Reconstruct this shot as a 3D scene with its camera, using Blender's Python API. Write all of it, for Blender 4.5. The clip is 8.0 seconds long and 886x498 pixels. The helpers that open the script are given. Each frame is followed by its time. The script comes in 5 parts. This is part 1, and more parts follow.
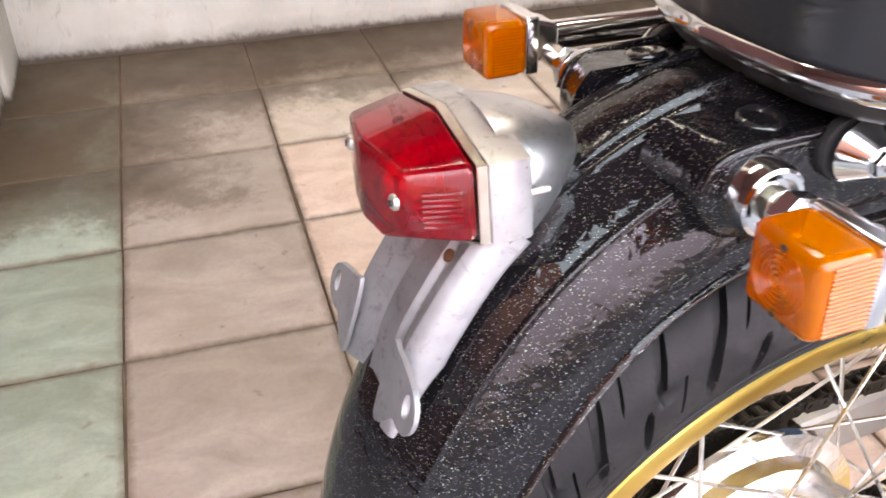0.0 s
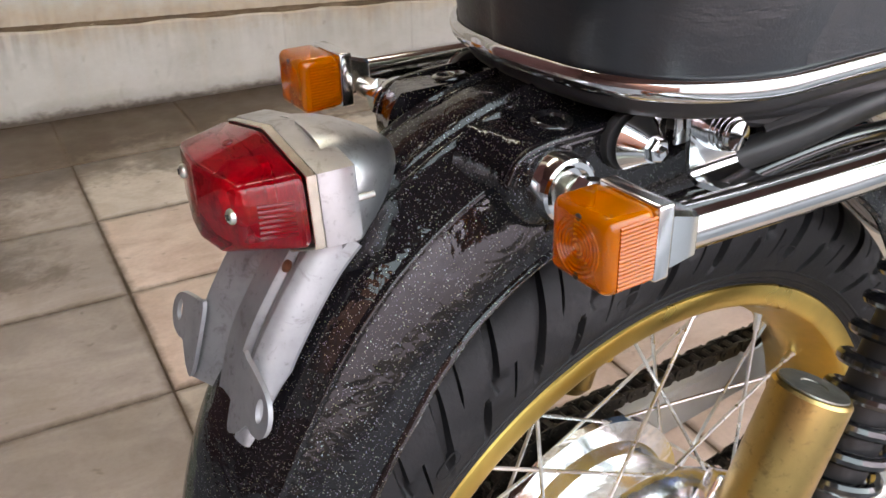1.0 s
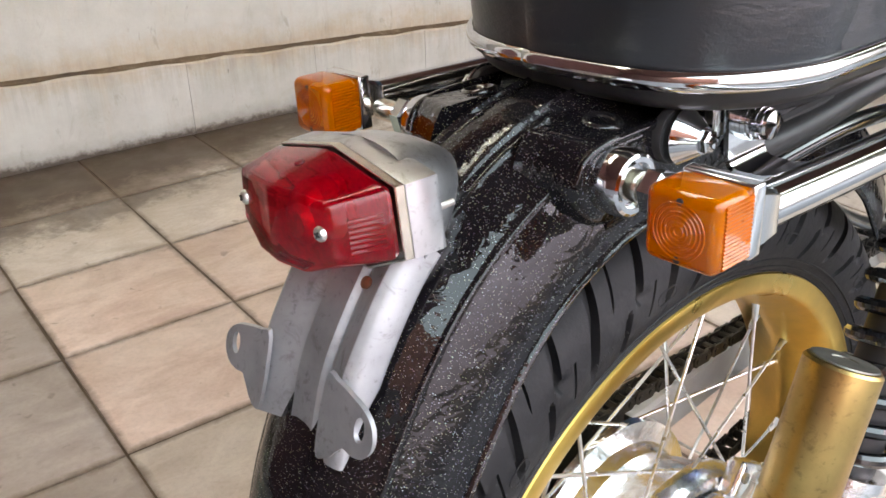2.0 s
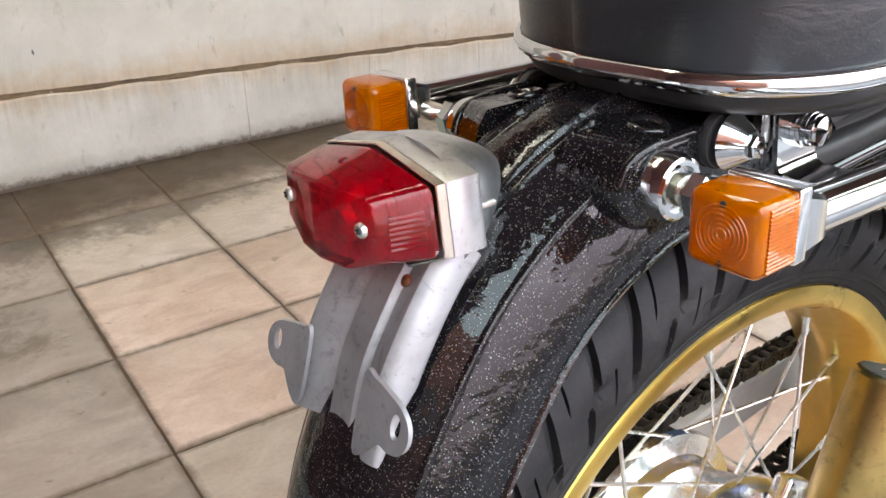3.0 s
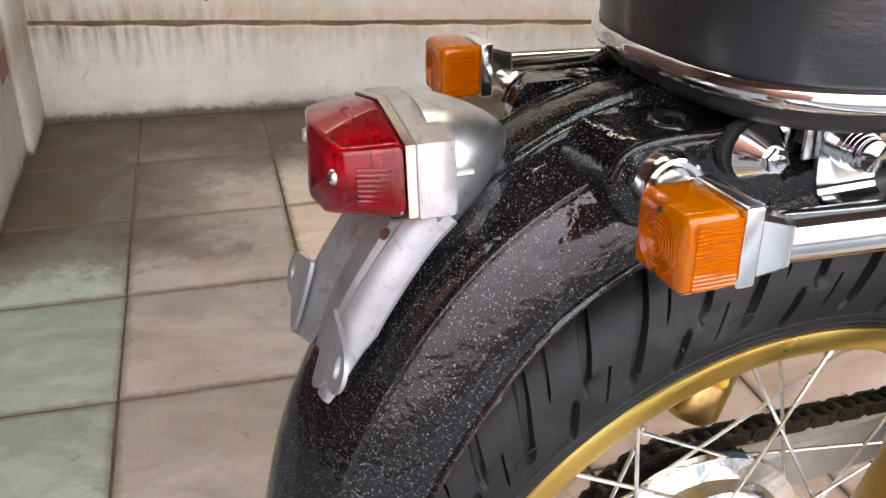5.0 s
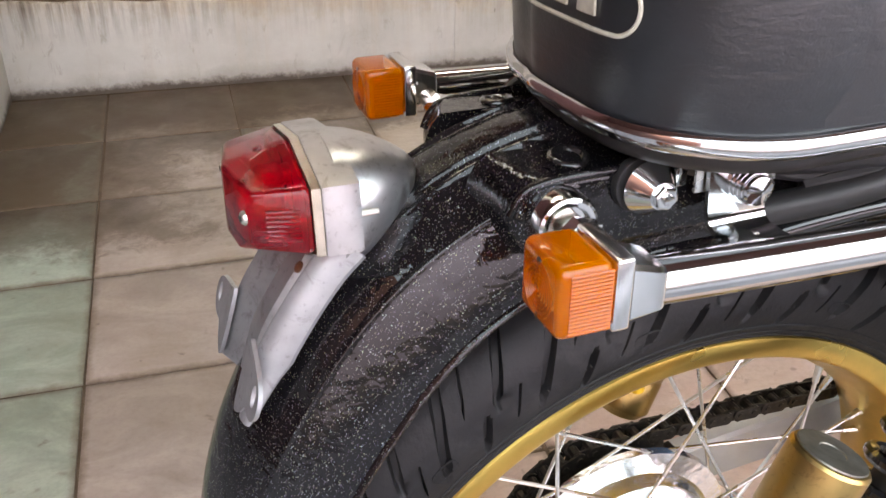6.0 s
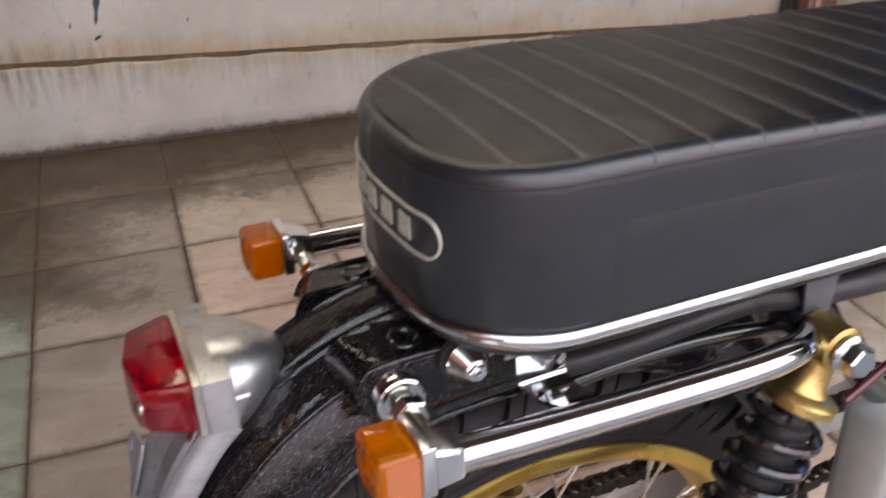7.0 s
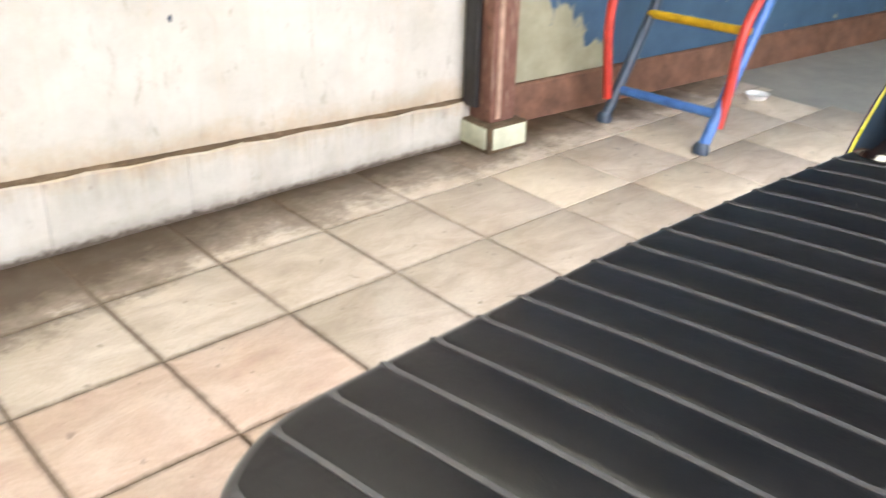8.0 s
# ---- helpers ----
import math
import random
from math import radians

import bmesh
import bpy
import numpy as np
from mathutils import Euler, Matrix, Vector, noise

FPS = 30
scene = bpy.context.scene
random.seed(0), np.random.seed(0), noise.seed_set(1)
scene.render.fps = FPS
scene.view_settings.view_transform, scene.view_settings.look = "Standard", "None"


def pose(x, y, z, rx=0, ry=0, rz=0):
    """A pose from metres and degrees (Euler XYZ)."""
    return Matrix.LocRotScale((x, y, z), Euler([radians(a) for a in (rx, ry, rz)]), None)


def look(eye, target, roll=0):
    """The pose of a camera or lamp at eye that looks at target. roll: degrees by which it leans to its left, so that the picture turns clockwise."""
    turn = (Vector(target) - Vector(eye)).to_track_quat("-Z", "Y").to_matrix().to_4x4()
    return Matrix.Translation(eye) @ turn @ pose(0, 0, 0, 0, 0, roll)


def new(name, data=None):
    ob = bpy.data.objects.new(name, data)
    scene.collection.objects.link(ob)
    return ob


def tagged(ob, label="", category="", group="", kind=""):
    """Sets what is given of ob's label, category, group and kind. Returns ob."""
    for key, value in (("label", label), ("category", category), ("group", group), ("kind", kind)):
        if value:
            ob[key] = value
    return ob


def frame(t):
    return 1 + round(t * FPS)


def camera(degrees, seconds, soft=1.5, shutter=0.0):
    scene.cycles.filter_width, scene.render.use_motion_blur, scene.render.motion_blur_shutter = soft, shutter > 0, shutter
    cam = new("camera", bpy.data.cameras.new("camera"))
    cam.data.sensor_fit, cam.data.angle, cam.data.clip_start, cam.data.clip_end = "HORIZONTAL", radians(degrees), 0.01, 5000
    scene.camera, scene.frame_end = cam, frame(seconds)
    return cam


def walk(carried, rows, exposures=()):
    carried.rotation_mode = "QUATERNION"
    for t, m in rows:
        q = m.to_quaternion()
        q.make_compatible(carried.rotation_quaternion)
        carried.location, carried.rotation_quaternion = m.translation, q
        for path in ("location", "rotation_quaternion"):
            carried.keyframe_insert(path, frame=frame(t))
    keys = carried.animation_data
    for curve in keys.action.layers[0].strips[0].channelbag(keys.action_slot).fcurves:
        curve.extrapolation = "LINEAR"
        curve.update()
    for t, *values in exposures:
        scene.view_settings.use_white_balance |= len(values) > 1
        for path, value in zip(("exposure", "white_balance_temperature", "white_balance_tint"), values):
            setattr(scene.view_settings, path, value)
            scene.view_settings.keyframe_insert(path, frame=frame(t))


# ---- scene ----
cam = camera(51.2, 8.0, shutter=0.3)
PATH = [
    (0, (0.151, -1.982, 0.838), (0.618, -0.378, -0.262), -0.8),
    (0.5, (0.174, -2.035, 0.838), (0.61, -0.335, -0.121), -2.1),
    (1, (0.135, -2.021, 0.832), (0.964, -0.486, -0.147), 0.0),
    (2.3, (0.055, -1.982, 0.818), (1.109, -0.529, -0.065), -1.6),
    (2.5, (0.055, -1.985, 0.817), (1.084, -0.512, -0.061), -1.6),
    (3, (0.062, -1.99, 0.815), (1.027, -0.472, -0.059), -1.7),
    (3.5, (0.091, -2.001, 0.813), (0.956, -0.42, -0.055), -1.7),
    (4, (0.132, -2.017, 0.815), (0.861, -0.37, -0.054), -1.5),
    (4.2, (0.14, -2.023, 0.812), (0.804, -0.355, -0.068), -1.0),
    (5.3, (0.186, -2.055, 0.822), (0.619, -0.349, -0.129), 1.0),
    (5.5, (0.196, -2.058, 0.827), (0.645, -0.361, -0.131), 0.9),
    (6, (0.204, -2.059, 0.858), (0.684, -0.403, -0.155), 0.8),
    (6.5, (0.212, -2.086, 0.917), (0.674, -0.439, -0.118), -1.0),
    (7, (0.244, -2.121, 0.997), (0.826, -0.493, -0.008), -0.2),
    (7.2, (0.255, -2.101, 1.021), (0.93, -0.492, 0.042), 0.7),
    (7.4, (0.257, -2.051, 1.037), (1.018, -0.474, 0.071), 0.7),
    (7.5, (0.259, -2.012, 1.037), (1.082, -0.461, 0.079), 1.4),
    (7.6, (0.26, -1.972, 1.037), (1.149, -0.454, 0.086), 1.7),
    (7.8, (0.282, -1.904, 1.064), (1.317, -0.472, 0.128), 0.4),
    (8, (0.273, -1.824, 1.051), (1.471, -0.499, 0.15), 1.4),
]
EXPOSURES = [(0.0, 5.2, 14000, 10), (0.5, 4.78, 13900, 5.5), (1.0, 4.47, 14100, 3.5), (2.5, 4.83, 13700, 2), (4.0, 4.81, 13700, 3.5), (5.5, 4.66, 14300, 6), (6.5, 4.48, 14300, 9), (7.0, 4.08, 14300, 10), (7.5, 5.04, 13900, 3), (8.0, 5.46, 13700, 0.5)]
walk(cam, [(t, look(eye, target, roll)) for t, eye, target, roll in PATH], EXPOSURES)

# ---------------------------------------------------------------- light
world = bpy.data.worlds.new("sky")
world.use_nodes = True
scene.world = world
wn = world.node_tree
sky = wn.nodes.new("ShaderNodeTexSky")
sky.sky_type, sky.sun_disc = "NISHITA", False
sky.sun_elevation, sky.sun_rotation = radians(55), radians(20)
sky.air_density, sky.dust_density = 1.0, 1.5
wn.links.new(sky.outputs[0], wn.nodes["Background"].inputs[0])
wn.nodes["Background"].inputs[1].default_value = 0.15
sun_data = bpy.data.lights.new("sun", "SUN")
sun_data.energy, sun_data.angle, sun_data.color = 1.0, radians(12), (1.0, 0.96, 0.9)
sun = new("sun", sun_data)
sun.matrix_world = look((1.2, 2.6, 5.0), (0.0, -0.70, 0.0))


# ---------------------------------------------------------------- materials
class Nodes:
    """A short way to write a node material."""

    def __init__(self, name):
        self.mat = bpy.data.materials.new(name)
        self.mat.use_nodes = True
        self.tree = self.mat.node_tree
        self.bsdf = self.tree.nodes["Principled BSDF"]
        self.coord = self.tree.nodes.new("ShaderNodeTexCoord")
        self.geo = self.tree.nodes.new("ShaderNodeNewGeometry")

    def link(self, a, b):
        self.tree.links.new(a, b)

    def put(self, socket, value):
        if isinstance(value, bpy.types.NodeSocket):
            self.link(value, socket)
        else:
            socket.default_value = value

    def set(self, **values):
        for key, value in values.items():
            self.put(self.bsdf.inputs[key.replace("_", " ")], value)
        return self

    def scaled(self, sx, sy, sz, source="Object"):
        node = self.tree.nodes.new("ShaderNodeMapping")
        node.inputs["Scale"].default_value = (sx, sy, sz)
        self.link(self.geo.outputs["Position"] if source == "World" else self.coord.outputs[source], node.inputs[0])
        return node.outputs[0]

    def noise(self, scale, detail=4.0, rough=0.6, warp=0.0, vector=None, source="Object"):
        node = self.tree.nodes.new("ShaderNodeTexNoise")
        node.inputs["Scale"].default_value, node.inputs["Detail"].default_value = scale, detail
        node.inputs["Roughness"].default_value, node.inputs["Distortion"].default_value = rough, warp
        if vector is None:
            vector = self.geo.outputs["Position"] if source == "World" else self.coord.outputs[source]
        self.link(vector, node.inputs["Vector"])
        return node.outputs["Fac"]

    def cells(self, scale, vector=None, feature="F1"):
        node = self.tree.nodes.new("ShaderNodeTexVoronoi")
        node.feature = feature
        node.inputs["Scale"].default_value = scale
        self.link(vector or self.coord.outputs["Object"], node.inputs["Vector"])
        return node

    def ramp(self, value, *stops):
        node = self.tree.nodes.new("ShaderNodeValToRGB")
        e = node.color_ramp.elements
        while len(e) < len(stops):
            e.new(0.5)
        for el, (at, col) in zip(e, stops):
            el.position = at
            el.color = (*col, 1) if isinstance(col, tuple) else (col, col, col, 1)
        self.link(value, node.inputs[0])
        return node.outputs[0]

    def mix(self, fac, a, b, blend="MIX"):
        node = self.tree.nodes.new("ShaderNodeMix")
        node.data_type, node.blend_type = "RGBA", blend
        for i, v in ((0, fac), (6, a), (7, b)):
            self.put(node.inputs[i], (*v, 1) if isinstance(v, tuple) else v)
        return node.outputs[2]

    def math(self, op, a, b=0.0, clamp=False):
        node = self.tree.nodes.new("ShaderNodeMath")
        node.operation, node.use_clamp = op, clamp
        self.put(node.inputs[0], a)
        self.put(node.inputs[1], b)
        return node.outputs[0]

    def axis(self, which, source="World"):
        node = self.tree.nodes.new("ShaderNodeSeparateXYZ")
        self.link(self.geo.outputs["Position"] if source == "World" else self.coord.outputs[source], node.inputs[0])
        return node.outputs["XYZ".index(which)]

    def random(self):
        return self.tree.nodes.new("ShaderNodeObjectInfo").outputs["Random"]

    def bump(self, height, strength=0.3, distance=0.002):
        node = self.tree.nodes.new("ShaderNodeBump")
        node.inputs["Strength"].default_value, node.inputs["Distance"].default_value = strength, distance
        self.link(height, node.inputs["Height"])
        self.link(node.outputs[0], self.bsdf.inputs["Normal"])
        return self


def plain(name, colour, rough, metal=0.0, grain=0.15, scale=60.0, coat=0.0, relief=0.05):
    n = Nodes(name)
    g = n.noise(scale, 5)
    dark = tuple(c * (1 - grain) for c in colour)
    light = tuple(min(1, c * (1 + grain)) for c in colour)
    n.set(Base_Color=n.ramp(g, (0.3, dark), (0.7, light)), Metallic=metal, Coat_Weight=coat,
          Roughness=n.ramp(n.noise(scale * 0.35, 4), (0.3, max(0.02, rough * 0.8)), (0.75, min(1, rough * 1.25))))
    if relief:
        n.bump(n.noise(scale * 4, 3), relief, 0.001)
    return n.mat


def tile_material(name, dark, mid, light, dirt_amount):
    n = Nodes(name)
    r = n.random()
    shift = n.tree.nodes.new("ShaderNodeVectorMath")
    shift.operation = "ADD"
    n.link(n.coord.outputs["Object"], shift.inputs[0])
    spread = n.tree.nodes.new("ShaderNodeCombineXYZ")
    n.link(n.math("MULTIPLY", r, 37.0), spread.inputs[0])
    n.link(n.math("MULTIPLY", r, 91.0), spread.inputs[1])
    n.link(spread.outputs[0], shift.inputs[1])
    turned = n.tree.nodes.new("ShaderNodeMapping")
    turned.inputs["Rotation"].default_value = (0, 0, radians(38))
    turned.inputs["Scale"].default_value = (1.0, 1.9, 1.0)
    n.link(shift.outputs[0], turned.inputs[0])
    veins = n.noise(7.0, 8, 0.62, 0.8, vector=turned.outputs[0])
    col = n.ramp(veins, (0.28, dark), (0.46, mid), (0.62, light), (0.8, mid))
    col = n.mix(n.math("MULTIPLY", r, 0.30), col, tuple(c * 0.72 for c in mid))
    fine = n.noise(120.0, 4, 0.7, vector=shift.outputs[0])
    col = n.mix(n.ramp(fine, (0.45, 0.0), (0.75, 0.22)), col, tuple(c * 0.5 for c in dark))
    film = n.noise(2.3, 6, 0.7, source="World")
    col = n.mix(n.ramp(film, (0.40, 0.0), (0.72, 0.42)), col, (0.25, 0.178, 0.118))
    # dust and mud that have gathered along the wall
    blot = n.mix(0.35, n.noise(5.5, 7, 0.68, 0.15, source="World"), n.noise(24, 7, 0.75, 0.8, source="World"))
    near = n.math("MULTIPLY", n.math("SUBTRACT", n.axis("Y"), n.math("ADD", -0.15, n.math("MULTIPLY", n.math("SUBTRACT", n.axis("X"), 0.35, clamp=True), 0.17))), 4.4)
    corner = n.math("MULTIPLY", n.math("SUBTRACT", 0.22, n.axis("X")), 3.3)
    heap = n.math("ADD", n.math("MAXIMUM", near, n.math("MINIMUM", corner, n.math("ADD", near, 1.75))), n.math("MULTIPLY", n.math("SUBTRACT", blot, 0.5), 2.8))
    mud = n.math("MULTIPLY", n.ramp(heap, (0.02, 0.0), (0.34, 0.60), (0.95, 0.97)), dirt_amount)
    col = n.mix(mud, col, (0.070, 0.041, 0.022))
    # worn dark scuffs and spots
    spots = n.noise(26.0, 3, 0.5, 0.4, source="World")
    col = n.mix(n.ramp(spots, (0.672, 0.0), (0.74, 0.55)), col, (0.12, 0.085, 0.062))
    # dirt caught along the tile's own edges
    edge = n.math("MAXIMUM", n.math("ABSOLUTE", n.axis("X", "Object")), n.math("ABSOLUTE", n.axis("Y", "Object")))
    rim = n.math("ADD", edge, n.math("MULTIPLY", n.math("SUBTRACT", n.noise(30, 5, 0.7, source="World"), 0.5), 0.022))
    # fades along x: loss of contrast with distance put into the colour
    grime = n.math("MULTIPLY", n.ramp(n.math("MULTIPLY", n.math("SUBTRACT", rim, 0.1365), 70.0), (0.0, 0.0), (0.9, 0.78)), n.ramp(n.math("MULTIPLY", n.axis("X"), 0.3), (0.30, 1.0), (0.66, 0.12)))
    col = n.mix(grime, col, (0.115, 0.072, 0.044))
    n.set(Base_Color=col, Roughness=n.ramp(n.noise(9, 5, source="World"), (0.3, 0.38), (0.7, 0.62)))
    n.bump(n.noise(60, 5, 0.65, source="World"), 0.12, 0.002)
    return n.mat


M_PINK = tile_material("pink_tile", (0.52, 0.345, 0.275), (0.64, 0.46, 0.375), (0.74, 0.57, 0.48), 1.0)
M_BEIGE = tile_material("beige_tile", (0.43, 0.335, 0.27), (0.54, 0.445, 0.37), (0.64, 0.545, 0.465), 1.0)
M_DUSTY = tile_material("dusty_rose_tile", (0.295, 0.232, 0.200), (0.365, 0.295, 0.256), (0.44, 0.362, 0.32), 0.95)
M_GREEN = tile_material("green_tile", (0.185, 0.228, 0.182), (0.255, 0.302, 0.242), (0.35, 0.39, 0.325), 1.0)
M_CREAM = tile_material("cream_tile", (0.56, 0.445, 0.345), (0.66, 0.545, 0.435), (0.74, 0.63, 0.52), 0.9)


def grout_material():
    n = Nodes("dirty_grout")
    col = n.ramp(n.noise(14, 6, source="World"), (0.3, (0.070, 0.045, 0.029)), (0.7, (0.15, 0.102, 0.068)))
    # paler along x, painting in the low contrast of distant joints
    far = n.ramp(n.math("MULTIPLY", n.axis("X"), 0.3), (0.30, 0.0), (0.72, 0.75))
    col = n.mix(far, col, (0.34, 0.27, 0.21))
    n.set(Base_Color=col, Roughness=0.92).bump(n.noise(160, 4, source="World"), 0.5, 0.002)
    return n.mat


def worn_wood_material():
    """Red-brown paint on a post, rubbed through to pale wood in upright streaks."""
    n = Nodes("weathered_red_wood")
    col = n.ramp(n.noise(14, 5, 0.65), (0.3, (0.125, 0.050, 0.036)), (0.7, (0.225, 0.105, 0.076)))
    streak = n.noise(1.0, 6, 0.68, 0.4, vector=n.scaled(42, 42, 5))
    col = n.mix(n.ramp(streak, (0.55, 0.0), (0.66, 0.62)), col, (0.42, 0.29, 0.22))
    col = n.mix(n.ramp(n.noise(30, 5, 0.7), (0.60, 0.0), (0.70, 0.6)), col, (0.055, 0.034, 0.028))
    n.set(Base_Color=col, Roughness=0.74).bump(n.noise(1.0, 5, 0.7, vector=n.scaled(160, 160, 12)), 0.35, 0.003)
    return n.mat


def concrete_material():
    n = Nodes("worn_concrete")
    col = n.ramp(n.noise(3.5, 8, 0.7, source="World"), (0.3, (0.24, 0.235, 0.22)), (0.7, (0.36, 0.35, 0.32)))
    n.set(Base_Color=col, Roughness=0.8).bump(n.noise(80, 5, source="World"), 0.3, 0.003)
    return n.mat


def limewash_material():
    """White wall paint with rust-brown stains above the ledge, runs and chips."""
    n = Nodes("stained_white_paint")
    base = n.ramp(n.noise(4, 7, 0.65, source="World"), (0.3, (0.40, 0.385, 0.335)), (0.7, (0.54, 0.525, 0.475)))
    runs = n.noise(1.0, 6, 0.7, vector=n.scaled(34, 34, 2.2, "World"))
    base = n.mix(n.ramp(runs, (0.52, 0.0), (0.8, 0.42)), base, (0.46, 0.38, 0.29))
    height = n.math("ADD", n.axis("Z"), n.math("MULTIPLY", n.axis("X"), 0.043))
    over = n.math("SUBTRACT", height, 0.246)
    wob = n.math("MULTIPLY", n.math("SUBTRACT", n.noise(9, 6, 0.75, source="World"), 0.5), 0.16)
    rust = n.math("SUBTRACT", 1.0, n.math("MULTIPLY", n.math("ABSOLUTE", n.math("ADD", over, wob)), 16.0), clamp=True)
    base = n.mix(n.math("MULTIPLY", rust, 0.48), base, (0.40, 0.245, 0.11))
    # dark mildew down from the ledge, worst in the corner, with shade painted in
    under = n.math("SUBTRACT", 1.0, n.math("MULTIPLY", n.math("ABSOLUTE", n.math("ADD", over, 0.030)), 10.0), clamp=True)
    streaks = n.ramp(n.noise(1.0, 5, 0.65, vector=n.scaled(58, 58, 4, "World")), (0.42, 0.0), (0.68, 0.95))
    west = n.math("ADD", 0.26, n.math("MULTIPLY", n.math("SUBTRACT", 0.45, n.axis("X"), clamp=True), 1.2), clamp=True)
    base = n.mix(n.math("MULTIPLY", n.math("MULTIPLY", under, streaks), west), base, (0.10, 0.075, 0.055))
    smear = n.noise(1.0, 6, 0.7, 0.6, vector=n.scaled(13, 13, 6, "World"))
    base = n.mix(n.ramp(smear, (0.56, 0.0), (0.74, 0.40)), base, (0.30, 0.26, 0.21))
    # browner towards the floor, then an irregular dark dirt line at the very foot
    low_band = n.math("SUBTRACT", 1.0, n.math("MULTIPLY", n.math("ADD", n.axis("Z"), n.math("MULTIPLY", wob, 0.5)), 20.0), clamp=True)
    base = n.mix(n.math("MULTIPLY", low_band, 0.55), base, (0.17, 0.13, 0.098))
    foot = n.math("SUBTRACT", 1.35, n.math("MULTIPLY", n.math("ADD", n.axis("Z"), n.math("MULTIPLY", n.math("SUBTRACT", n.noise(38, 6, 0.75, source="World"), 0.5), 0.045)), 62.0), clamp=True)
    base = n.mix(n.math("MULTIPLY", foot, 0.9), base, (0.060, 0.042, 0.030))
    dabs = n.noise(1.0, 5, 0.65, 0.4, vector=n.scaled(30, 30, 12, "World"))
    base = n.mix(n.ramp(dabs, (0.60, 0.0), (0.70, 0.45)), base, (0.24, 0.205, 0.16))
    chips = n.noise(1.0, 3, 0.5, 0.3, vector=n.scaled(26, 26, 9, "World"))
    base = n.mix(n.ramp(chips, (0.735, 0.0), (0.755, 0.85)), base, (0.16, 0.14, 0.12))
    n.set(Base_Color=base, Roughness=0.82).bump(n.noise(35, 7, 0.7, source="World"), 0.35, 0.004)
    return n.mat


def ledge_material():
    n = Nodes("rusty_mud")
    col = n.ramp(n.noise(18, 6, 0.7, source="World"), (0.25, (0.045, 0.030, 0.020)), (0.5, (0.105, 0.066, 0.038)), (0.78, (0.21, 0.15, 0.10)))
    n.set(Base_Color=col, Roughness=0.95).bump(n.noise(90, 5, source="World"), 0.6, 0.004)
    return n.mat


def peeling_material():
    """Blue wall paint flaking off a cream undercoat."""
    n = Nodes("peeling_blue_paint")
    blue = n.ramp(n.noise(6, 6, source="World"), (0.3, (0.022, 0.072, 0.125)), (0.7, (0.042, 0.115, 0.185)))
    cream = n.ramp(n.noise(11, 6, source="World"), (0.3, (0.24, 0.228, 0.148)), (0.7, (0.345, 0.33, 0.232)))
    big = n.noise(3.4, 7, 0.55, 0.3, source="World")
    lean = n.math("MULTIPLY", n.math("SUBTRACT", 3.02, n.axis("X")), 0.55)
    low = n.math("MULTIPLY", n.math("SUBTRACT", 0.33, n.axis("Z")), 0.55)
    fac = n.math("ADD", n.math("ADD", big, n.math("MINIMUM", lean, 0.32)), low)
    flakes = n.noise(21, 3, 0.5, source="World")
    mask = n.math("MAXIMUM", n.ramp(fac, (0.60, 0.0), (0.63, 1.0)), n.ramp(flakes, (0.69, 0.0), (0.71, 0.8)))
    n.set(Base_Color=n.mix(mask, blue, cream), Roughness=0.7).bump(mask, 0.4, 0.003)
    return n.mat


def flake_material():
    """Black lacquer with coloured metal flakes under a clear coat."""
    n = Nodes("black_flake_lacquer")
    spot = n.cells(1500.0)
    hue = n.tree.nodes.new("ShaderNodeHueSaturation")
    hue.inputs["Saturation"].default_value, hue.inputs["Value"].default_value = 1.0, 1.15
    n.link(spot.outputs["Color"], hue.inputs["Color"])
    chosen = n.tree.nodes.new("ShaderNodeSeparateColor")
    n.link(spot.outputs["Color"], chosen.inputs[0])
    pick = n.math("GREATER_THAN", chosen.outputs[0], 0.60)
    disc = n.math("LESS_THAN", spot.outputs["Distance"], 0.25)
    flake = n.math("MULTIPLY", n.math("MULTIPLY", pick, disc), n.math("POWER", chosen.outputs[1], 1.6))
    haze = n.ramp(n.noise(16, 4), (0.3, (0.0040, 0.0037, 0.0044)), (0.7, (0.0082, 0.0074, 0.0084)))
    n.set(Base_Color=n.mix(flake, haze, n.mix(0.45, hue.outputs[0], (0.55, 0.76, 1.0))), Metallic=flake, Roughness=0.34, Specular_IOR_Level=0.0,
          Coat_Weight=0.85, Coat_Roughness=0.035)
    # the flakes lie at their own tilts
    tilt = n.tree.nodes.new("ShaderNodeVectorMath")
    tilt.operation = "MULTIPLY_ADD"
    n.link(spot.outputs["Color"], tilt.inputs[0])
    tilt.inputs[1].default_value, tilt.inputs[2].default_value = (0.9, 0.9, 0.9), (-0.45, -0.45, -0.45)
    add = n.tree.nodes.new("ShaderNodeVectorMath")
    n.link(n.geo.outputs["Normal"], add.inputs[0])
    n.link(tilt.outputs[0], add.inputs[1])
    unit = n.tree.nodes.new("ShaderNodeVectorMath")
    unit.operation = "NORMALIZE"
    n.link(add.outputs[0], unit.inputs[0])
    # the clear coat has runs and ripples
    n.bump(n.math("ADD", n.math("MULTIPLY", n.noise(30, 3, 0.5, 0.8), 0.9), n.math("MULTIPLY", n.noise(85, 3, 0.5, 0.8), 0.35)), 0.42, 0.004)
    coat = n.bsdf.inputs["Normal"].links[0].from_socket
    n.link(coat, n.bsdf.inputs["Coat Normal"])
    n.link(unit.outputs[0], n.bsdf.inputs["Normal"])
    return n.mat


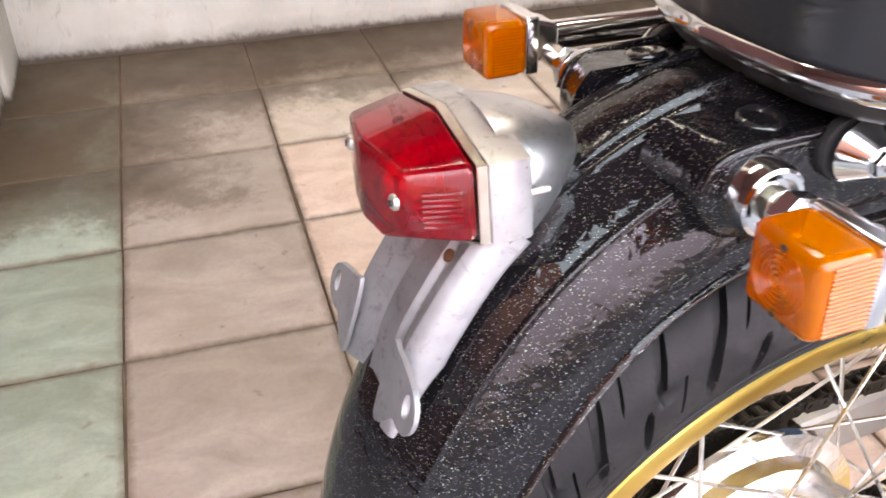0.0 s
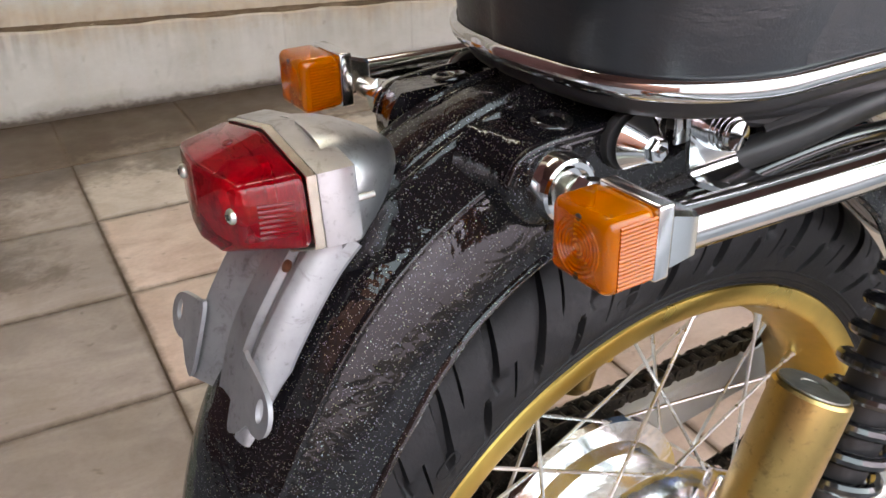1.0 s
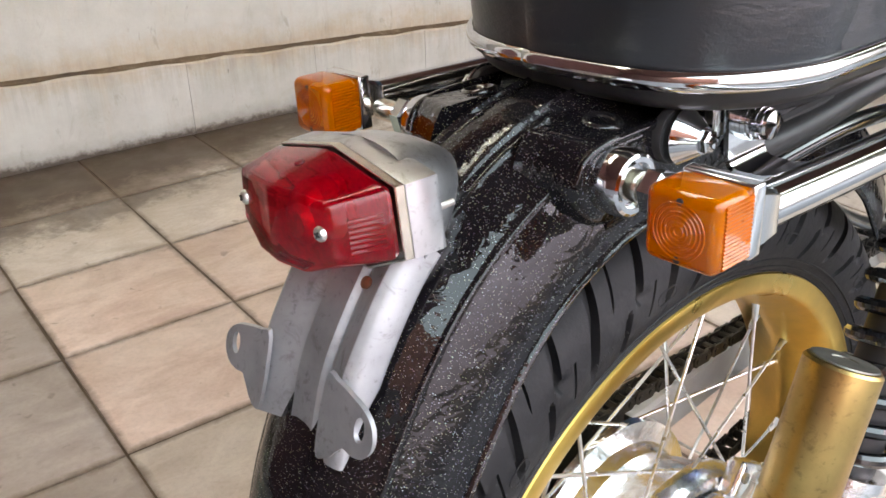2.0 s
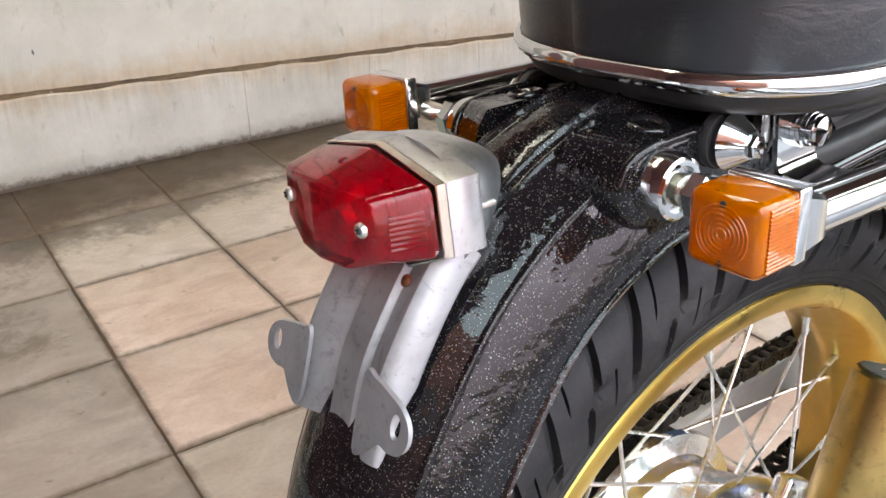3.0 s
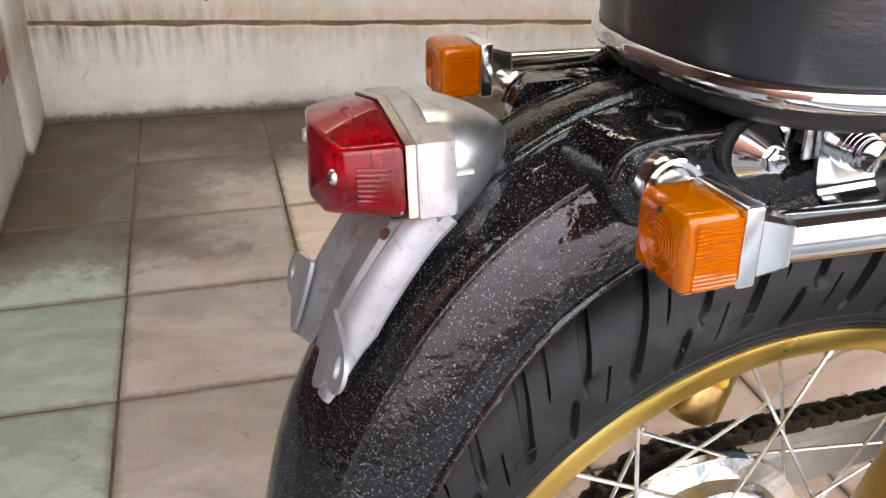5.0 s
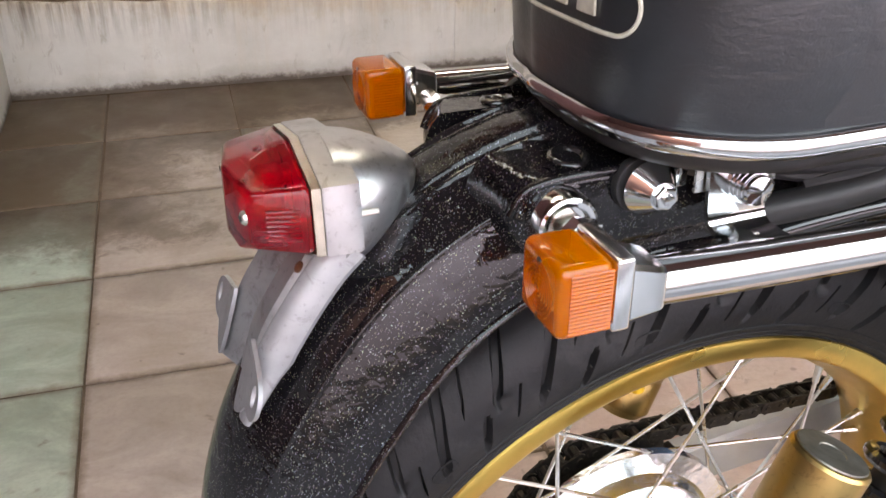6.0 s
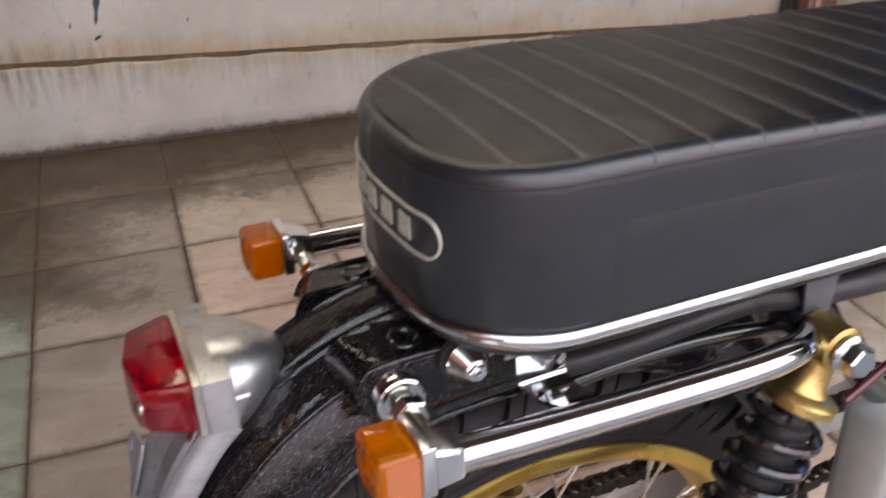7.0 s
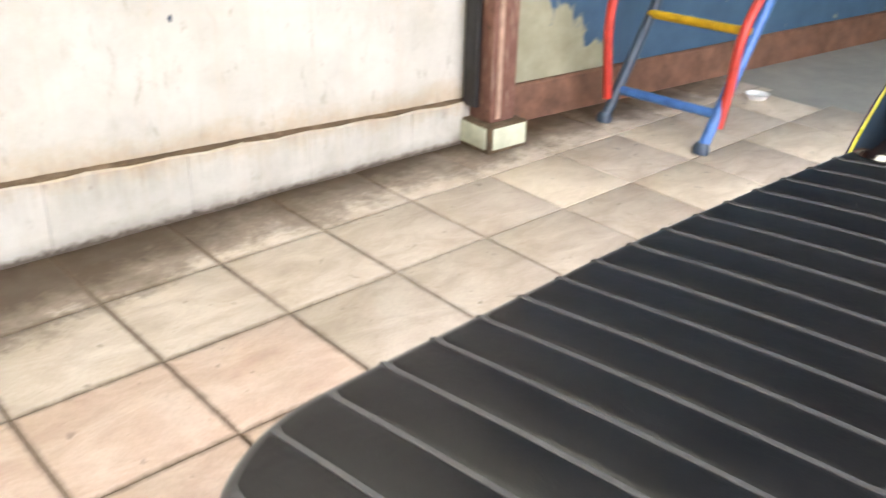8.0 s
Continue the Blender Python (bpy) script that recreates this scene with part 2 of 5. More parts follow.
def rubber_material():
    """Tyre rubber: near black, dusty in patches, with moulding lines."""
    n = Nodes("tyre_rubber")
    dust = n.noise(24, 6, 0.7)
    col = n.ramp(dust, (0.35, (0.0075, 0.0078, 0.0088)), (0.56, (0.0125, 0.0128, 0.0138)), (0.76, (0.036, 0.0355, 0.036)))
    n.set(Base_Color=col, Roughness=n.ramp(dust, (0.3, 0.42), (0.7, 0.7)), Specular_IOR_Level=0.26)
    n.bump(n.math("ADD", n.noise(260, 4), n.noise(36, 5, 0.6)), 0.3, 0.0012)
    return n.mat


def vinyl_material(name, colour, rough, shine=0.38):
    """Black seat vinyl with a fine leather grain and a few creases."""
    n = Nodes(name)
    grain = n.cells(900.0, feature="SMOOTH_F1").outputs["Distance"]
    crease = n.noise(1.0, 4, 0.55, 1.4, vector=n.scaled(18, 18, 48))
    col = n.ramp(n.noise(20, 4), (0.3, tuple(c * 0.85 for c in colour)), (0.7, tuple(c * 1.2 for c in colour)))
    n.set(Base_Color=col, Roughness=n.ramp(n.noise(30, 4), (0.3, rough * 0.88), (0.7, rough * 1.12)), Specular_IOR_Level=shine)
    wrinkle = n.noise(1.0, 5, 0.6, 1.0, vector=n.scaled(95, 95, 230))
    soft = n.math("ADD", n.math("MULTIPLY", n.ramp(crease, (0.35, 0.0), (0.6, 0.5)), 0.45), n.math("MULTIPLY", wrinkle, 0.42))
    n.bump(n.math("ADD", n.math("MULTIPLY", grain, 0.10), soft), 0.30, 0.0018)
    return n.mat


def lens_material(name, colour, clear, rough=0.06):
    n = Nodes(name)
    n.set(Base_Color=n.mix(n.noise(40, 3), tuple(c * 0.85 for c in colour), colour), Roughness=rough, IOR=1.49,
          Transmission_Weight=clear)
    n.bump(n.noise(70, 3), 0.04, 0.001)
    return n.mat


def milky_material():
    """Thin plastic roof sheet that scatters daylight, dusty in patches."""
    n = Nodes("milky_roof_plastic")
    sheet = n.tree.nodes.new("ShaderNodeBsdfTranslucent")
    n.link(n.ramp(n.noise(3.0, 6, 0.7, source="World"), (0.3, (0.72, 0.76, 0.80)), (0.7, (0.85, 0.89, 0.93))), sheet.inputs["Color"])
    both = n.tree.nodes.new("ShaderNodeMixShader")
    both.inputs[0].default_value = 0.92
    n.set(Base_Color=(0.45, 0.45, 0.43, 1), Roughness=0.5)
    n.link(n.bsdf.outputs[0], both.inputs[1])
    n.link(sheet.outputs[0], both.inputs[2])
    n.link(both.outputs[0], n.tree.nodes["Material Output"].inputs[0])
    return n.mat


def brushed_material(name, colour, rough, along=(6, 260, 260), metal=1.0):
    """Worked aluminium: brushed one way, with dull blotches and fine scratches."""
    n = Nodes(name)
    streak = n.noise(1.0, 5, 0.7, vector=n.scaled(*along))
    blot = n.noise(30, 5, 0.6)
    col = n.mix(n.ramp(blot, (0.35, 0.0), (0.7, 0.6)), colour, tuple(c * 0.55 for c in colour))
    grime = n.noise(75, 6, 0.7, 0.6)
    col = n.mix(n.ramp(grime, (0.56, 0.0), (0.72, 0.65)), col, tuple(c * f for c, f in zip(colour, (0.34, 0.30, 0.26))))
    col = n.mix(n.ramp(n.noise(240, 3, 0.6), (0.62, 0.0), (0.74, 0.5)), col, tuple(c * 0.35 for c in colour))
    n.set(Base_Color=col, Metallic=metal, Roughness=n.math("ADD", n.math("MULTIPLY", streak, 0.16), n.math("ADD", n.math("MULTIPLY", blot, 0.16), rough - 0.16)))
    n.bump(n.math("ADD", n.math("MULTIPLY", streak, 0.25), n.noise(42, 3, 0.5, 0.3)), 0.09, 0.0025)
    return n.mat


M_GROUT, M_CONCRETE, M_WALL, M_LEDGE, M_PEEL = grout_material(), concrete_material(), limewash_material(), ledge_material(), peeling_material()
M_FLAKE = flake_material()
M_VINYL = vinyl_material("black_vinyl", (0.0070, 0.0074, 0.0088), 0.36, 0.30)
# same black vinyl, bluer and lighter: reflected sky put into the colour
M_PANEL = vinyl_material("sky_sheen_vinyl", (0.0100, 0.0126, 0.0155), 0.32, 0.75)
M_SEAM = plain("pressed_vinyl_seam", (0.066, 0.063, 0.064), 0.42, 0.0, 0.2, 120)
M_RUBBER = rubber_material()
M_CHROME = plain("chrome", (0.63, 0.635, 0.645), 0.085, 1.0, 0.08, 25, relief=0.04)
M_BACK = plain("plated_lamp_back", (0.84, 0.85, 0.86), 0.16, 1.0, 0.08, 40, relief=0.06)
M_POLISHED = plain("polished_alloy", (0.88, 0.88, 0.88), 0.18, 1.0, 0.15, 40, relief=0.5)
M_ZINC = plain("zinc_plated_steel", (0.74, 0.73, 0.70), 0.28, 1.0, 0.2, 70)
M_BRASSY = plain("tarnished_brass_trim", (0.68, 0.64, 0.56), 0.24, 1.0, 0.2, 60)
M_ALLOY = brushed_material("brushed_aluminium", (0.45, 0.46, 0.47), 0.60, (60, 60, 9), 0.85)
M_CAST = brushed_material("hand_polished_aluminium", (0.62, 0.63, 0.64), 0.34, (120, 14, 120))
M_GOLD = plain("gold_anodised_rim", (0.70, 0.47, 0.135), 0.33, 1.0, 0.10, 40, relief=0.03)
M_GOLD_SATIN = brushed_material("satin_gold_anodised", (0.66, 0.45, 0.18), 0.36, (40, 40, 5))
M_RED = lens_material("red_lens_plastic", (0.60, 0.0008, 0.022), 0.86, 0.008)
M_RED_DEEP = plain("red_reflector", (0.75, 0.12, 0.15), 0.3, 0.3, 0.3, 300, coat=0.5)
M_AMBER = lens_material("amber_lens_plastic", (1.0, 0.245, 0.003), 0.66, 0.02)
M_AMBER_DEEP = plain("white_reflector", (0.92, 0.86, 0.74), 0.35, 0.0, 0.1, 200, coat=0.4)
M_BLACK = plain("gloss_black_paint", (0.010, 0.010, 0.011), 0.16, 0.0, 0.2, 50, coat=0.8)
M_SATIN = plain("satin_black_plastic", (0.020, 0.020, 0.021), 0.48, 0.0, 0.2, 80)
M_CHAIN = plain("oily_chain_steel", (0.045, 0.041, 0.037), 0.42, 0.8, 0.4, 160)
M_SILVER = plain("silver_paint", (0.50, 0.50, 0.485), 0.38, 0.35, 0.1, 30)
M_BLUED = plain("blued_steel", (0.07, 0.27, 0.72), 0.16, 1.0, 0.3, 20)
M_WOOD = worn_wood_material()
M_SKIRT = plain("brown_red_skirting", (0.165, 0.078, 0.050), 0.75, 0.0, 0.4, 14, relief=0.2)
M_PLINTH = plain("cream_green_tile", (0.48, 0.50, 0.38), 0.5, 0.0, 0.25, 12, relief=0.1)
M_STEELBLUE = plain("blue_enamel", (0.035, 0.16, 0.42), 0.35, 0.0, 0.3, 20)
M_STEELDARK = plain("dark_blue_enamel", (0.03, 0.055, 0.085), 0.45, 0.0, 0.35, 25)
M_STEELRED = plain("red_enamel", (0.55, 0.045, 0.035), 0.35, 0.0, 0.25, 20)
M_STEELYEL = plain("yellow_enamel", (0.62, 0.36, 0.03), 0.4, 0.0, 0.25, 20)
M_BADGE = plain("badge_silver", (0.62, 0.60, 0.50), 0.35, 0.4, 0.15, 200)
M_WHITE = plain("white_plastic", (0.75, 0.75, 0.74), 0.4, 0.0, 0.1, 40)
M_CEILING = plain("red_brown_roof_boards", (0.15, 0.07, 0.062), 0.7, 0.0, 0.35, 4, relief=0.1)
M_MILKY = milky_material()
M_MAROON = plain("dark_maroon_plaster", (0.085, 0.030, 0.026), 0.7, 0, 0.3, 4)
M_STRIPE = plain("yellow_pinstripe", (0.72, 0.60, 0.10), 0.3, 0.0, 0.1, 60)
M_COPPER = plain("rusty_copper", (0.24, 0.10, 0.06), 0.4, 0.7, 0.35, 200)
M_REDHOSE = plain("maroon_paint", (0.11, 0.015, 0.022), 0.25, 0.0, 0.2, 40, coat=0.5)


# ---------------------------------------------------------------- mesh helpers
def finish(name, bm, material, parent=None, label="", sharp=35):
    bmesh.ops.recalc_face_normals(bm, faces=bm.faces)
    mesh = bpy.data.meshes.new(name)
    bm.to_mesh(mesh)
    bm.free()
    for poly in mesh.polygons:
        poly.use_smooth = True
    mesh.set_sharp_from_angle(angle=radians(sharp))
    mesh.materials.append(material)
    ob = new(name, mesh)
    ob.parent = parent
    if label:
        tagged(ob, label)
    return ob


def part(name, bm, material, parent, label="", sharp=35):
    return finish(name, bm, material, parent, label, sharp)


def thing(name, label, category, m=Matrix(), group="", kind=""):
    ob = new(name)
    ob.matrix_world = m
    return tagged(ob, label, category, group, kind)


def V(*a):
    return Vector(a)


def smooth_path(points, steps=6, closed=False):
    """A Catmull-Rom curve through the points."""
    p = [Vector(q) for q in points]
    n = len(p)
    out = []
    for i in range(n if closed else n - 1):
        if closed:
            a, b, c, d = p[i - 1], p[i], p[(i + 1) % n], p[(i + 2) % n]
        else:
            a, b, c, d = p[max(i - 1, 0)], p[i], p[i + 1], p[min(i + 2, n - 1)]
        for s in range(steps):
            t = s / steps
            out.append(0.5 * (2 * b + (c - a) * t + (2 * a - 5 * b + 4 * c - d) * t * t + (3 * b - a - 3 * c + d) * t ** 3))
    if not closed:
        out.append(p[-1])
    return out


def smooth_flat(points):
    """The same closed outline with its corners eased, as (a, b) pairs."""
    return [(p.x, p.y) for p in smooth_path([V(a, b, 0) for a, b in points], 3, True)]


def loft(bm, rings, closed_ring=True, caps=True, closed_path=False):
    rows = [[bm.verts.new(p) for p in ring] for ring in rings]
    n = len(rows[0])
    for a, b in zip(rows, rows[1:] + (rows[:1] if closed_path else [])):
        for j in range(n if closed_ring else n - 1):
            k = (j + 1) % n
            bm.faces.new((a[j], a[k], b[k], b[j]))
    if caps and closed_ring and not closed_path:
        bm.faces.new(rows[0])
        bm.faces.new(rows[-1])
    return rows


def tube(bm, path, radius, n=12, closed=False, caps=True):
    path = [Vector(p) for p in path]
    rings = []
    up = None
    count = len(path)
    for i, p in enumerate(path):
        if closed:
            d = path[(i + 1) % count] - path[i - 1]
        else:
            d = path[min(i + 1, count - 1)] - path[max(i - 1, 0)]
        d.normalize()
        if up is None:
            up = d.orthogonal().normalized()
        up = (up - d * up.dot(d)).normalized()
        side = d.cross(up)
        r = radius(i / max(1, count - 1)) if callable(radius) else radius
        rings.append([p + r * (math.cos(2 * math.pi * j / n) * up + math.sin(2 * math.pi * j / n) * side) for j in range(n)])
    loft(bm, rings, True, caps, closed)


def lathe(bm, profile, origin, axis, n=32, closed=False):
    """Turns (along, radius) pairs round an axis; a radius of 0 closes the end."""
    origin, axis = Vector(origin), Vector(axis).normalized()
    u = axis.orthogonal().normalized()
    v = axis.cross(u)
    rows = []
    for a, r in profile:
        c = origin + axis * a
        if r < 1e-6:
            rows.append([bm.verts.new(c)])
        else:
            rows.append([bm.verts.new(c + r * (math.cos(2 * math.pi * j / n) * u + math.sin(2 * math.pi * j / n) * v)) for j in range(n)])
    pairs = list(zip(rows, rows[1:])) + ([(rows[-1], rows[0])] if closed else [])
    for a, b in pairs:
        for j in range(n):
            k = (j + 1) % n
            if len(a) == 1 and len(b) > 1:
                bm.faces.new((a[0], b[j], b[k]))
            elif len(b) == 1 and len(a) > 1:
                bm.faces.new((a[j], a[k], b[0]))
            elif len(a) > 1:
                bm.faces.new((a[j], a[k], b[k], b[j]))
    if not closed:
        for row in (rows[0], rows[-1]):
            if len(row) > 1:
                bm.faces.new(row)


def block(bm, lo, hi, bevel=0.0, segments=2, m=None):
    lo, hi = Vector(lo), Vector(hi)
    made = bmesh.ops.create_cube(bm, size=1.0, matrix=Matrix.Translation((lo + hi) / 2) @ Matrix.Diagonal((*(hi - lo), 1)))
    verts = made["verts"]
    if bevel:
        edges = list({e for v in verts for e in v.link_edges})
        got = bmesh.ops.bevel(bm, geom=edges, offset=bevel, segments=segments, profile=0.5, affect="EDGES")
        verts = list({v for f in got["faces"] for v in f.verts} | {v for v in verts if v.is_valid})
    if m is not None:
        bmesh.ops.transform(bm, matrix=m, verts=verts)


def hexagon(bm, origin, axis, radius, length):
    lathe(bm, [(0, radius * 0.9), (length * 0.12, radius), (length * 0.85, radius), (length, radius * 0.86)], origin, axis, 6)


# ---------------------------------------------------------------- the place
TILE = 0.30
WALL_SLOPE = -0.025


def wall_y(x):
    return 0.315 + WALL_SLOPE * x


def course_top(x):
    return 0.245 - 0.043 * x


def build_ground():
    bm = bmesh.new()
    block(bm, (-40, -40, -0.30), (60, 40, -0.012))
    return tagged(finish("ground", bm, plain("dark_asphalt", (0.040, 0.043, 0.055), 0.85, 0, 0.3, 6, relief=0.2)), "dark asphalt ground outside the porch", "ground", kind="structure")


def build_floor():
    bm = bmesh.new()
    block(bm, (-0.305, -2.10, -0.05), (3.52, 0.45, -0.003))
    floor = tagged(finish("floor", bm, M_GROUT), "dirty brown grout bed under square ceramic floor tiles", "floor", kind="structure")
    bm = bmesh.new()
    block(bm, (3.524, -2.10, -0.05), (9.0, 0.45, 0.0), 0.004)
    tagged(finish("floor_cement", bm, M_CONCRETE), "bare grey cement floor beside the tiles", "floor", kind="structure")
    # apron out of view, added for what fender, rail and seat side reflect
    bm = bmesh.new()
    block(bm, (-0.309, -3.40, -0.05), (9.0, -2.104, 0.0), 0.004)
    block(bm, (-3.50, -3.40, -0.05), (-0.309, -0.28, 0.0), 0.004)
    tagged(finish("pavement", bm, plain("blue_grey_cement", (0.25, 0.265, 0.285), 0.8, 0, 0.3, 3, relief=0.1)), "unseen blue-grey cement apron outside the tiles, added for reflections", "pavement", kind="structure")
    return floor


def build_back_wall():
    # upper wall, set a little behind the plinth course
    bm = bmesh.new()
    x0, x1 = -0.60, 2.30
    rows = []
    for x in (x0, x1):
        y = wall_y(x) + 0.022
        rows.append([V(x, y, -0.05), V(x, y + 0.15, -0.05), V(x, y + 0.15, 2.02), V(x, y, 2.02)])
    loft(bm, rows)
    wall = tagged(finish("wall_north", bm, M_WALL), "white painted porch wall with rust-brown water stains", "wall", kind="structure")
    # plinth course of long blocks with open joints
    cuts = [-0.235, 0.910, 1.280, 1.650, 2.02, 2.27]
    for a, b in zip(cuts, cuts[1:]):
        bm = bmesh.new()
        rings = []
        steps = max(7, int((b - a) / 0.05))
        for i in range(steps + 1):
            x = a + 0.0007 + (b - a - 0.0014) * i / steps
            y = wall_y(x) + 0.0016 * math.sin(17 * x)
            z = course_top(x) - 0.012 + 0.002 * math.sin(31 * x + 1)
            rings.append([V(x, y, -0.02), V(x, y, z - 0.006), V(x, y + 0.003, z - 0.002), V(x, y + 0.008, z), V(x, y + 0.0215, z + 0.001), V(x, y + 0.0215, -0.02)])
        loft(bm, rings)
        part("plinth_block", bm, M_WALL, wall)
    # a dark run of old paint, broken off at its lower end
    for pieces in ([(0.217, 0.460, 0.011), (0.217, 0.425, 0.012), (0.213, 0.395, 0.008), (0.207, 0.372, 0.009), (0.203, 0.352, 0.004), (0.199, 0.332, 0.005), (0.196, 0.318, 0.001)],
                   [(0.203, 0.292, 0.002), (0.196, 0.286, 0.008), (0.190, 0.280, 0.003)], [(0.138, 0.330, 0.001), (0.135, 0.322, 0.003), (0.135, 0.313, 0.001)], [(0.420, 0.318, 0.001), (0.420, 0.312, 0.0025), (0.421, 0.305, 0.001)], [(1.284, 0.533, 0.002), (1.282, 0.524, 0.007), (1.283, 0.514, 0.002)]):
        bm = bmesh.new()
        loft(bm, [[V(x - w, wall_y(x) + 0.0225, z), V(x - w * 0.7, wall_y(x) + 0.0203, z), V(x + w * 0.8, wall_y(x) + 0.0203, z), V(x + w, wall_y(x) + 0.0225, z)] for x, z, w in pieces])
        part("paint_run", bm, M_STEELDARK, wall)
    # mud and rust that sit on the ledge
    bm = bmesh.new()
    rng = random.Random(4)
    rings = []
    for i in range(150):
        x = -0.23 + 2.50 * i / 149
        y = wall_y(x)
        z = course_top(x) - 0.0125
        h = 0.0035 + 0.0012 * rng.random() + 0.0008 * math.sin(9 * x)
        d = 0.0014 + 0.0008 * rng.random()
        rings.append([V(x, y + 0.0225, z - 0.002), V(x, y + 0.0035 - d * 0.5, z - 0.006 - d), V(x, y + 0.006, z + 0.002), V(x, y + 0.014, z + h * 0.8), V(x, y + 0.0225, z + h + 0.004)])
    loft(bm, rings)
    part("ledge_dirt", bm, M_LEDGE, wall, "brown mud and rust lying along the ledge")
    return wall


def build_left_wall():
    bm = bmesh.new()
    block(bm, (-0.42, 0.115, -0.05), (-0.228, 0.34, 2.02), 0.006, 3)
    wall = tagged(finish("wall_west", bm, M_WALL), "white painted end wall of the porch, grimy at its foot", "wall", kind="structure")
    bm = bmesh.new()
    block(bm, (-0.42, -0.42, -0.05), (-0.242, 0.112, 2.75), 0.004)
    part("wall_panel", bm, M_WALL, wall)
    bm = bmesh.new()
    tube(bm, [V(-0.238, 0.104, -0.01), V(-0.238, 0.104, 2.74)], 0.011, 12)
    part("edge_bead", bm, M_WALL, wall, "rounded white plaster bead on the wall edge")
    bm = bmesh.new()
    block(bm, (-0.243, -0.02, 0.205), (-0.2405, 0.075, 0.262), 0.001)
    part("missing_plaster", bm, M_SKIRT, wall, "brown patch of bare plaster")
    return wall


def build_far_wall():
    # blue flaking wall beyond the post; it runs slightly towards the floor
    bm = bmesh.new()
    a, b = V(2.30, 0.335, 0), V(9.0, -0.35, 0)
    back = V(0.03, 0.2, 0)
    loft(bm, [[a + V(0, 0, -0.05), a + back + V(0, 0, -0.05), a + back + V(0, 0, 2.75), a + V(0, 0, 2.75)],
              [b + V(0, 0, -0.05), b + back + V(0, 0, -0.05), b + back + V(0, 0, 2.75), b + V(0, 0, 2.75)]])
    tagged(finish("wall_far", bm, M_PEEL), "blue painted wall with cream patches where paint peels", "wall", kind="structure")
    bm = bmesh.new()
    out = V(-0.002, -0.02, 0)
    rings = []
    for i in range(9):
        p = a.lerp(b, i / 8)
        h = 0.135
        rings.append([p + V(0, 0, -0.02), p + out + V(0, 0, -0.02), p + out + V(0, 0, h - 0.006), p + out * 0.7 + V(0, 0, h), p + V(0, 0, h)])
    loft(bm, rings)
    tagged(finish("baseboard", bm, M_SKIRT), "brown-red painted skirting at the foot of the blue wall", "skirting", kind="structure")
    bm = bmesh.new()
    block(bm, (9.0, -3.1, -0.05), (9.2, 0.5, 2.75))
    block(bm, (3.60, -3.1, -0.05), (9.0, -2.96, 2.75))
    tagged(finish("wall_east", bm, M_WALL), "plain white end wall far along the porch", "wall", kind="structure")


def build_unseen_west_wall():
    # out of view; added so the fender reflects dark red instead of sky
    bm = bmesh.new()
    block(bm, (-3.70, -6.9, -0.05), (-3.505, 0.3, 4.4), 0.005)
    block(bm, (-3.50, -0.40, -0.05), (-0.425, -0.28, 2.75), 0.005)
    tagged(finish("wall_house", bm, M_MAROON), "unseen dark maroon wall, added for dark red reflections", "wall", kind="structure")


def build_south_wall():
    # unseen wall, added to cut the low sky and tint reflections violet
    bm = bmesh.new()
    block(bm, (-12, -7.3, -0.05), (20, -7.0, 4.2), 0.02)
    tagged(finish("wall_south", bm, plain("lavender_yard_wall", (0.28, 0.30, 0.50), 0.85, 0, 0.2, 3)), "unseen lavender wall across the yard, added to shape sky and reflections", "wall", kind="structure")


LIGHT_STRIP = (-0.60, 1.75, -0.64, -0.26)


def build_roof():
    bm = bmesh.new()
    x0, x1, y0, y1 = LIGHT_STRIP
    block(bm, (-3.5, -2.85, 2.75), (9.2, y0, 2.85))
    block(bm, (-3.5, y1, 2.75), (9.2, 1.4, 2.85))
    block(bm, (-3.5, y0, 2.75), (x0, y1, 2.85))
    block(bm, (x1, y0, 2.75), (9.2, y1, 2.85))
    # unseen lintel, added to narrow the sky gap over the north wall
    block(bm, (-0.6, 0.30, 2.36), (2.36, 0.44, 2.749))
    tagged(finish("ceiling", bm, M_CEILING), "dark red-brown boarded porch roof", "ceiling", kind="structure")
    # unseen corrugated sheet of milky plastic, added to put highlights on the bike
    bm = bmesh.new()
    rings = []
    for i in range(97):
        x = x0 + 0.003 + (x1 - x0 - 0.006) * i / 96
        z = 2.80 + 0.008 * math.sin(i * math.pi / 2)
        rings.append([V(x, y0 + 0.003, z), V(x, y1 - 0.003, z), V(x, y1 - 0.003, z + 0.002), V(x, y0 + 0.003, z + 0.002)])
    loft(bm, rings)
    tagged(finish("skylight", bm, M_MILKY), "unseen corrugated milky plastic strip, added for highlights from above", "skylight", kind="structure")


